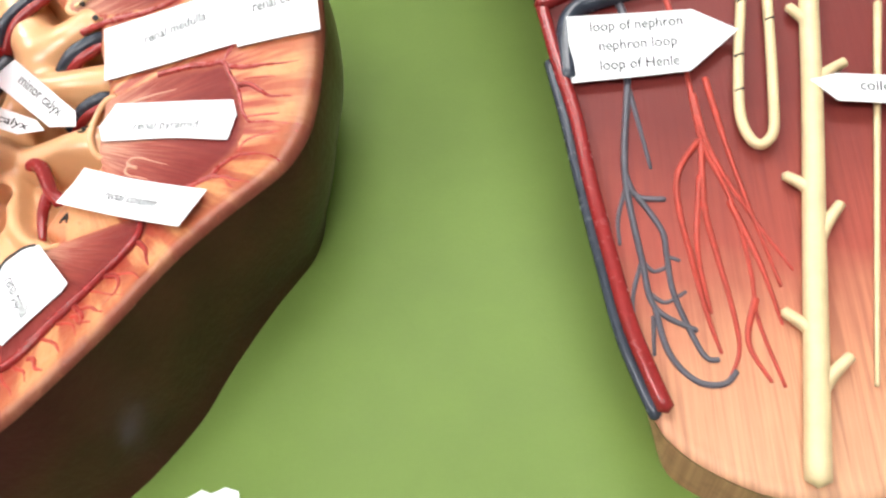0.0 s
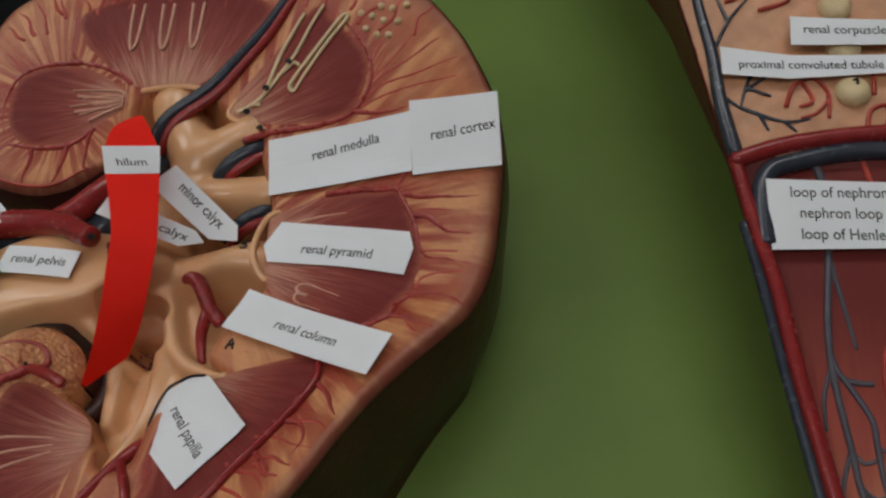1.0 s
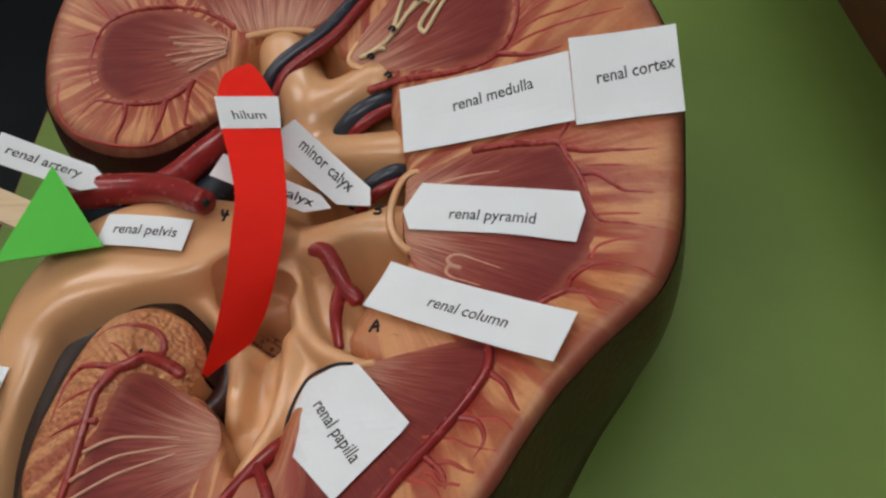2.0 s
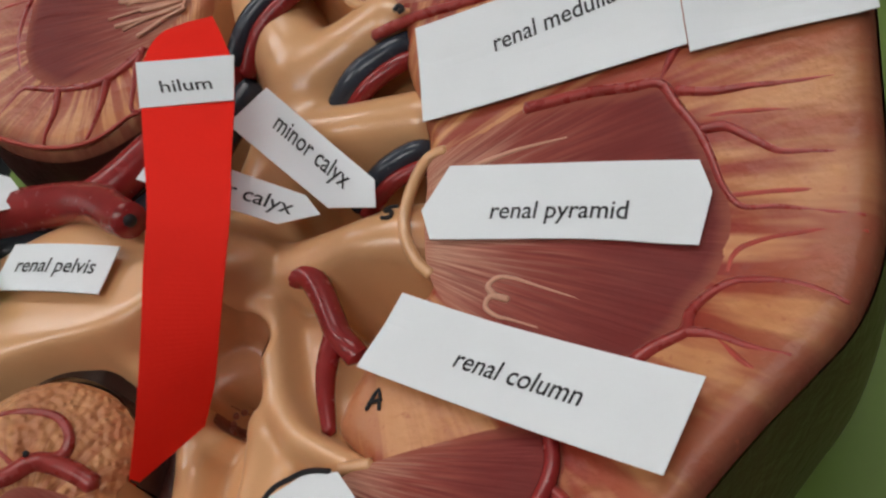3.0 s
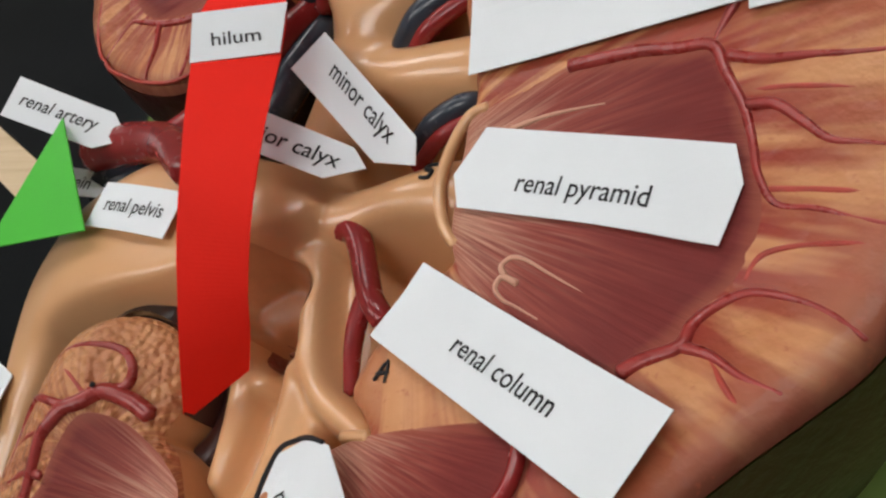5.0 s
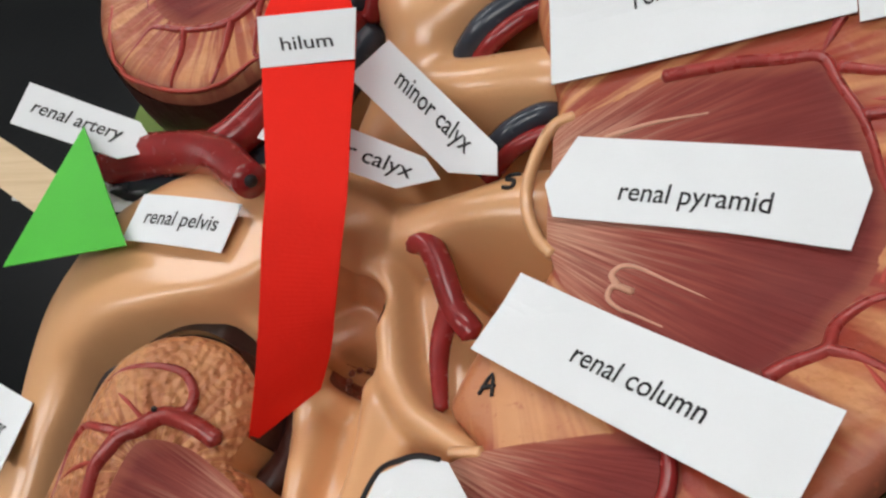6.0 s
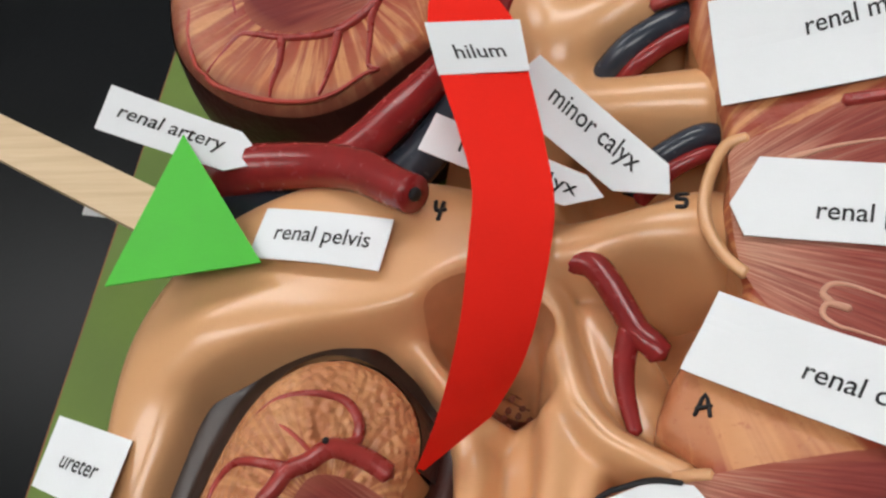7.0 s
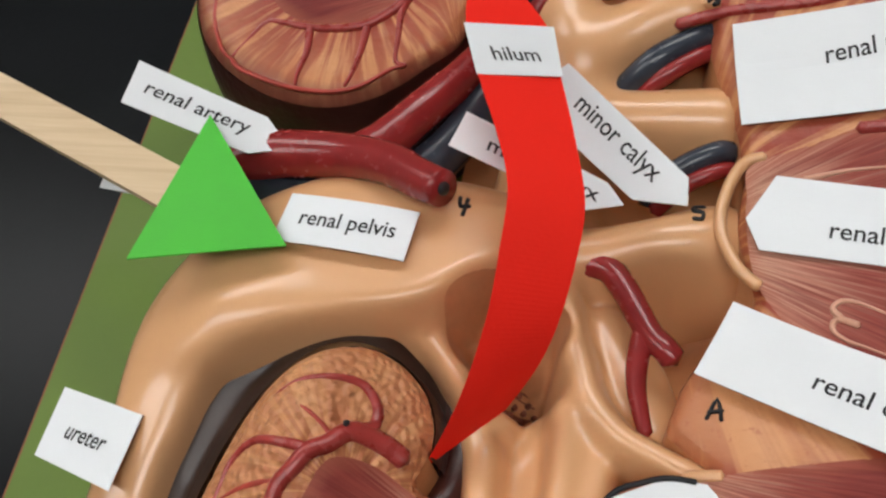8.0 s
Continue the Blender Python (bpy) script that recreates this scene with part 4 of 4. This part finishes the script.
for x, y in ((184, 60.8), (200, 60), (183.2, 92), (183.5, 76.5), (216, 84), (232, 60)):
    ball = spline([(4.6, -1.5), (5.2, 0.8), (3.6, 3.2), (0.001, 3.9)], steps=5)
    n, verts, faces = 20, [], []
    for rr, zz in ball:
        verts += [((x + rr * math.cos(k * math.tau / n)) * MM, (y + rr * 1.05 * math.sin(k * math.tau / n)) * MM, (wedge_z(x, y) + 0.8 + zz) * MM) for k in range(n)]
    for j in range(len(ball) - 1):
        faces += [(j * n + k, j * n + (k + 1) % n, (j + 1) * n + (k + 1) % n, (j + 1) * n + k) for k in range(n)]
    dome = link("corpuscle", verts, faces, CREAM, wedge, "cream domed corpuscle")
    ink_mark(dome, wedge_z, [[(x - 0.7, y + 0.8, 5.0), (x + 0.5, y + 1.4, 5.0), (x + 0.4, y - 0.4, 5.0)]], 0.4)
for line in ([(150.5, 56), (156, 53.5), (163, 51), (170.5, 51.7)], [(155.2, 68), (152.5, 62), (150.8, 56)], [(152.5, 62), (158, 66), (163, 69.9)], [(156, 53.5), (158, 48)], [(163, 51), (166, 47.5)],
             [(146, 60), (150.5, 56)], [(153, 63), (160, 60)], [(144, 75), (150, 88), (158, 98)], [(150, 88), (147, 98)]):
    on_wedge("dark_branch", line, VEIN, 1.1, 0.7, 0.4)
for line in ([(164, 56), (167, 63), (173, 66), (177, 60), (173, 54), (168, 52)], [(170, 64), (172, 58), (168, 56)], [(177, 60), (176, 52)], [(186, 47), (188, 54), (193, 56), (192, 50), (188, 47)], [(190, 60), (192, 72)],
             [(205, 70), (212, 66), (220, 72)], [(160, 92), (170, 96), (166, 104), (176, 100)], [(150, 96), (160, 100), (158, 110)]):
    on_wedge("curled_artery", line, FINE, 1.3, 0.75, 0.5)


# ---- paper labels, strap and pointer ----
def sheet(name, corners, plane, curl, material, label, category="label", group="", thick=0.22, rests=False):
    """A thin cut paper over plan corners (mm) on the plane z = a + b x + c y, curled by curl mm at its ends."""
    p = np.array(corners, float)
    centre = p.mean(0)
    axis = np.linalg.svd(p - centre)[2][0]
    half = np.abs((p - centre) @ axis).max()

    def z_of(x, y):
        s = ((x - centre[0]) * axis[0] + (y - centre[1]) * axis[1]) / half
        z = plane[0] + plane[1] * x + plane[2] * y + curl * (s * s - 0.35)
        return np.maximum(z, face_z(x, y) + 1.25 - 3.5 * np.clip((-11 - x) / 6, 0, 1)) if rests else z

    ring = []
    for a, b in zip(p, np.roll(p, -1, 0)):
        n = max(2, int(np.hypot(*(b - a)) / 3))
        ring += [a + (b - a) * k / n for k in range(n)]
    bm = bmesh.new()
    top = [bm.verts.new((x, y, 0)) for x, y in ring]
    bm.faces.new(top)
    for k in range(1, 20):
        at = centre + axis * half * (k / 10 - 1)
        bmesh.ops.bisect_plane(bm, geom=bm.verts[:] + bm.edges[:] + bm.faces[:], plane_co=(*at, 0), plane_no=(*axis, 0))
    across = np.array((-axis[1], axis[0]))
    reach = np.abs((p - centre) @ across).max()
    for k in range(1, 10):
        at = centre + across * reach * (k / 5 - 1)
        bmesh.ops.bisect_plane(bm, geom=bm.verts[:] + bm.edges[:] + bm.faces[:], plane_co=(*at, 0), plane_no=(*across, 0))
    bmesh.ops.recalc_face_normals(bm, faces=bm.faces[:])
    res = bmesh.ops.extrude_face_region(bm, geom=bm.faces[:])
    raised = {v for v in res["geom"] if isinstance(v, bmesh.types.BMVert)}
    for v in bm.verts:
        x, y = v.co.x, v.co.y
        v.co = Vector((x * MM, y * MM, (z_of(x, y) + (thick if v in raised else 0)) * MM))
    bmesh.ops.recalc_face_normals(bm, faces=bm.faces[:])
    ob = part(name, bm, material)
    tagged(ob, label, category, group)
    return ob, z_of


def writing(owner, z_of, words, place, direction, size, thick=0.22, shear=0.0):
    """Printed words on a paper: place is the middle of the line (mm), direction a plan vector along it."""
    c = bpy.data.curves.new("printed_text", "FONT")
    c.body, c.align_x, c.align_y, c.size, c.offset, c.resolution_u, c.shear = words, "CENTER", "CENTER", 1.0, 0.008, 3, shear
    tmp = bpy.data.objects.new("printed_text", c)
    scene.collection.objects.link(tmp)
    bpy.context.view_layer.update()
    me = bpy.data.meshes.new_from_object(tmp.evaluated_get(bpy.context.evaluated_depsgraph_get()))
    bpy.data.objects.remove(tmp)
    bpy.data.curves.remove(c)
    d = np.array(direction, float)
    d /= np.hypot(*d)
    up = np.array((-d[1], d[0]))
    for v in me.vertices:
        q = np.array(place) + 0.9 * size * (v.co.x * 0.92 * d + v.co.y * up)
        v.co = Vector((q[0] * MM, q[1] * MM, (z_of(q[0], q[1]) + thick + 0.12) * MM))
    me.materials.clear()
    me.materials.append(INK)
    ob = new("printed_text", me)
    ob.parent = owner
    ob["label"] = "printed black words"
    return ob


GROUP = "paper labels on the model"
LABELS = [
    (("renal medulla",), [(2.5, 55.5), (49.7, 58.9), (51.2, 40.2), (4.7, 36.6)], (58.765, 0.153, 0.435), 0.3, (29, 50.2), (46, 6.5), 5.0, "wide white paper strip printed renal medulla"),
    (("renal cortex",), [(49.6, 60.4), (77.5, 61.2), (79.1, 39.9), (51.5, 38.7)], (59.352, 0.084, 0.521), 0.3, (66.8, 50.8), (28, 3), 4.9, "square white paper printed renal cortex at the rim"),
    (("renal pyramid",), [(5.7, 18.8), (10.5, 26.7), (51.7, 19.4), (53.2, 14), (50.7, 6), (7.8, 13)], (67.677, 0.127, 0.238), 0.6, (29.6, 14.4), (42, -7.2), 5.0, "white paper tag printed renal pyramid, cut corners"),
    (("renal column",), [(3.9, 3.5), (50.4, -18.1), (44.8, -31.3), (-1.9, -9.7)], (70.413, 0.164, -0.120), 0.9, (24.8, -14.7), (45, -20.6), 5.0, "white paper strip printed renal column"),
    (("renal papilla",), [(-5.5, -27.5), (0, -28.3), (13.6, -43.5), (-1.7, -60.5), (-16.6, -45.5), (-17, -38.5), (-13.2, -30.2)], (82.195, 0.374, 0.247), 0.3, (-3.6, -43.6), (12, -15.8), 5.0, "rounded white paper printed renal papilla, pen line at its edge"),
    (("minor calyx",), [(-26.2, 45.1), (-3.8, 26.2), (-3.6, 21.7), (-13.1, 22.7), (-34.7, 39.8)], (61.9, 0.066, 0.507), 0.2, (-16.5, 32.6), (22.5, -19), 5.0, "pointed white paper printed minor calyx"),
    (("major calyx",), [(-42.3, 29.5), (-17.5, 25.1), (-14.5, 21.6), (-20.8, 17.7), (-44, 21.1)], (64.5, -0.5, 0.02), 0.0, (-28.5, 22.8), (25, -3.6), 5.0, "pointed white paper printed major calyx, under the red strip"),
    (("hilum",), [(-42.7, 37.9), (-28.5, 44.7), (-25.9, 33.7), (-39, 27.5)], (79.6, -0.472, -0.022), 0.0, (-33.7, 34.7), (13.8, 6.4), 4.6, "small white paper printed hilum, stuck on the red strip"),
    (("renal artery",), [(-107.8, 37.1), (-83.1, 32.6), (-77.2, 26.8), (-84, 23.1), (-107.4, 26.4)], (47, -0.39, 0), 0.3, (-95, 30), (24.4, -3.4), 5.0, "pointed white paper printed renal artery"),
    (("renal vein",), [(-114.5, 23), (-87.6, 22.7), (-84, 19.3), (-86.2, 16.1), (-113.8, 15.6)], (51.0, -0.222, 0), 0.2, (-99.5, 19.4), (30, -1.0), 5.0, "pointed white paper printed renal vein"),
    (("renal pelvis",), [(-72.4, 14.2), (-48.4, 11.8), (-49.4, 2), (-73.7, 4.3)], (79.6, 0, 0.05), -0.6, (-60.6, 8.2), (24, -2.2), 4.8, "white paper rectangle printed renal pelvis"),
    (("ureter",), [(-113.2, -19.8), (-92.6, -25.2), (-93.7, -38.6), (-113, -33.1)], (88.6, 0.236, 0), -0.3, (-103, -29.6), (20.5, -5), 4.8, "white paper square printed ureter"),
    (("loop of nephron", "nephron loop", "loop of Henle"), [(154.5, 29.9), (190.4, 28.6), (202.4, 21), (187.8, 10.1), (154.3, 9.5)], (80.6, 0, 0.35), 0.2, (174, 19.6), (36, -0.6), 4.9, "pointed white paper printed with three lines on the nephron loop"),
    (("collecting duct",), [(218.7, 2.2), (225.7, 3.6), (258, -1.2), (256, -9.6), (224.7, -4.7)], (83.5, 0, 0.25), 0.2, (243, -2.6), (32, -4.8), 5.0, "pointed white paper printed collecting duct"),
    (("proximal convoluted tubule",), [(145.8, 75.2), (166.8, 71.9), (196, 71.2), (200.5, 68), (196, 65), (165.7, 63.5), (145.5, 65.2)], (84, 0, 0.25), 0.5, (172, 68), (50, -1.2), 4.6, "long white paper strip printed proximal convoluted tubule"),
    (("renal corpuscle",), [(167.4, 84.1), (199, 82), (203, 77.6), (199, 73.2), (166.5, 73.6)], (86, 0, 0.25), 0.3, (183, 78.6), (32, -1.2), 4.8, "white paper strip printed renal corpuscle"),
]
for words, corners, plane, curl, place, direction, size, text in LABELS:
    ob, z_of = sheet("paper_label", corners, plane, curl, PAPER, text, "paper label", GROUP, rests=-6 < corners[0][0] < 100)
    if corners[0][0] > 100:
        ob.matrix_basis = WEDGE_PLACE
    d = np.array(direction) / np.hypot(*direction)
    up = np.array((-d[1], d[0]))
    for k, w in enumerate(words):
        writing(ob, z_of, w, np.array(place) + up * 6.0 * ((len(words) - 1) / 2 - k), direction, size)
    if words[0] == "renal papilla":
        tube("pen_edge", [(-16.8, -45.4, 0.3, 0.45), (-17.3, -38.4, 0.3, 0.45), (-13.5, -30.2, 0.3, 0.45), (-8.4, -28.0, 0.3, 0.45), (-5.0, -27.5, 0.3, 0.45), (-1.5, -28.0, 0.3, 0.4)], INK, ob, "black pen edge", ground=z_of, sides=5)

scrap, scrap_z = sheet("paper_scrap", [(38, -88), (42, -85.4), (45, -86.6), (49, -85.0), (53, -86.4), (55, -94), (40, -95)], (30.3, 0, 0), 0.4, PAPER, "torn scrap of white paper on the green board", "paper scrap")

# the bowed red strip over the hilum
LEFT = [(-43.4, 66, 86), (-44.4, 58, 91), (-44.2, 49, 95.5), (-42.4, 38, 97.5), (-39, 28, 97.2), (-34.2, 16, 97), (-31.2, 6.5, 95.5), (-31.6, -2, 91), (-33.2, -11, 84), (-37.2, -20, 74), (-43, -27, 63)]
RIGHT = [(-42.7, 66, 86), (-38, 59, 89.3), (-33, 51, 91), (-28.6, 43, 91.2), (-26.2, 34, 90.5), (-22.5, 20, 91), (-19.9, 8, 90), (-20.6, 0, 86), (-22.8, -7.5, 79.5), (-26, -12, 72.5), (-31, -16, 64.5)]
left_edge, right_edge = spline(LEFT, steps=14), spline(RIGHT, steps=14)
n = len(left_edge)
verts, faces = [], []
for l, r in zip(left_edge, right_edge):
    for e in (l, r):
        for lift in (0.0, 0.25):
            verts.append((e[0] * MM, e[1] * MM, (e[2] + lift) * MM))
for i in range(n - 1):
    a, b = 4 * i, 4 * i + 4
    faces += [(a + 1, a + 3, b + 3, b + 1), (a, b, b + 2, a + 2), (a, a + 1, b + 1, b), (a + 2, b + 2, b + 3, a + 3)]
faces += [(0, 2, 3, 1), (4 * n - 4, 4 * n - 3, 4 * n - 1, 4 * n - 2)]
strap = link("red_paper_strip", verts, faces, RED, smooth=False)
tagged(strap, "bowed red paper strip marking the hilum, tucked into the kidney", "paper strip")

# the pointer: a green paper arrow on a wooden craft stick, lying against the pelvis
pointer = thing("pointer", "green paper triangle on a wooden craft stick", "pointer")
ARROW = np.array([(-91.5, 28.0, 84.5), (-69.5, 2.0, 81.5), (-96.5, -4.0, 83.0)])
nrm = np.cross(ARROW[1] - ARROW[0], ARROW[2] - ARROW[0])
nrm /= np.linalg.norm(nrm)
nrm *= np.sign(nrm[2])
verts = [tuple(v * MM) for v in ARROW] + [tuple((v + nrm * 0.35) * MM) for v in ARROW]
link("arrowhead", verts, [(0, 1, 2), (3, 5, 4), (0, 3, 4, 1), (1, 4, 5, 2), (2, 5, 3, 0)], LIME, pointer, "bright green paper triangle", False)
a, b = np.array((-86.5, 9.0, 80.2)), np.array((-178.0, 50.0, 80.6))
d = (b - a) / np.linalg.norm(b - a)
w = np.cross(d, (0, 0, 1.0))
w /= np.linalg.norm(w)
ring = [a - w * 4.4, a + w * 4.4] + [b + w * 4.4 * math.cos(t) + d * 4.4 * math.sin(t) for t in np.linspace(0, math.pi, 9)]
verts = [tuple(v * MM) for v in ring] + [tuple((v + np.array((0, 0, 1.6))) * MM) for v in ring]
m = len(ring)
link("stick", verts, [tuple(range(m))[::-1], tuple(range(m, 2 * m))] + [(i, (i + 1) % m, m + (i + 1) % m, m + i) for i in range(m)], WOOD, pointer, "pale birch craft stick", False)
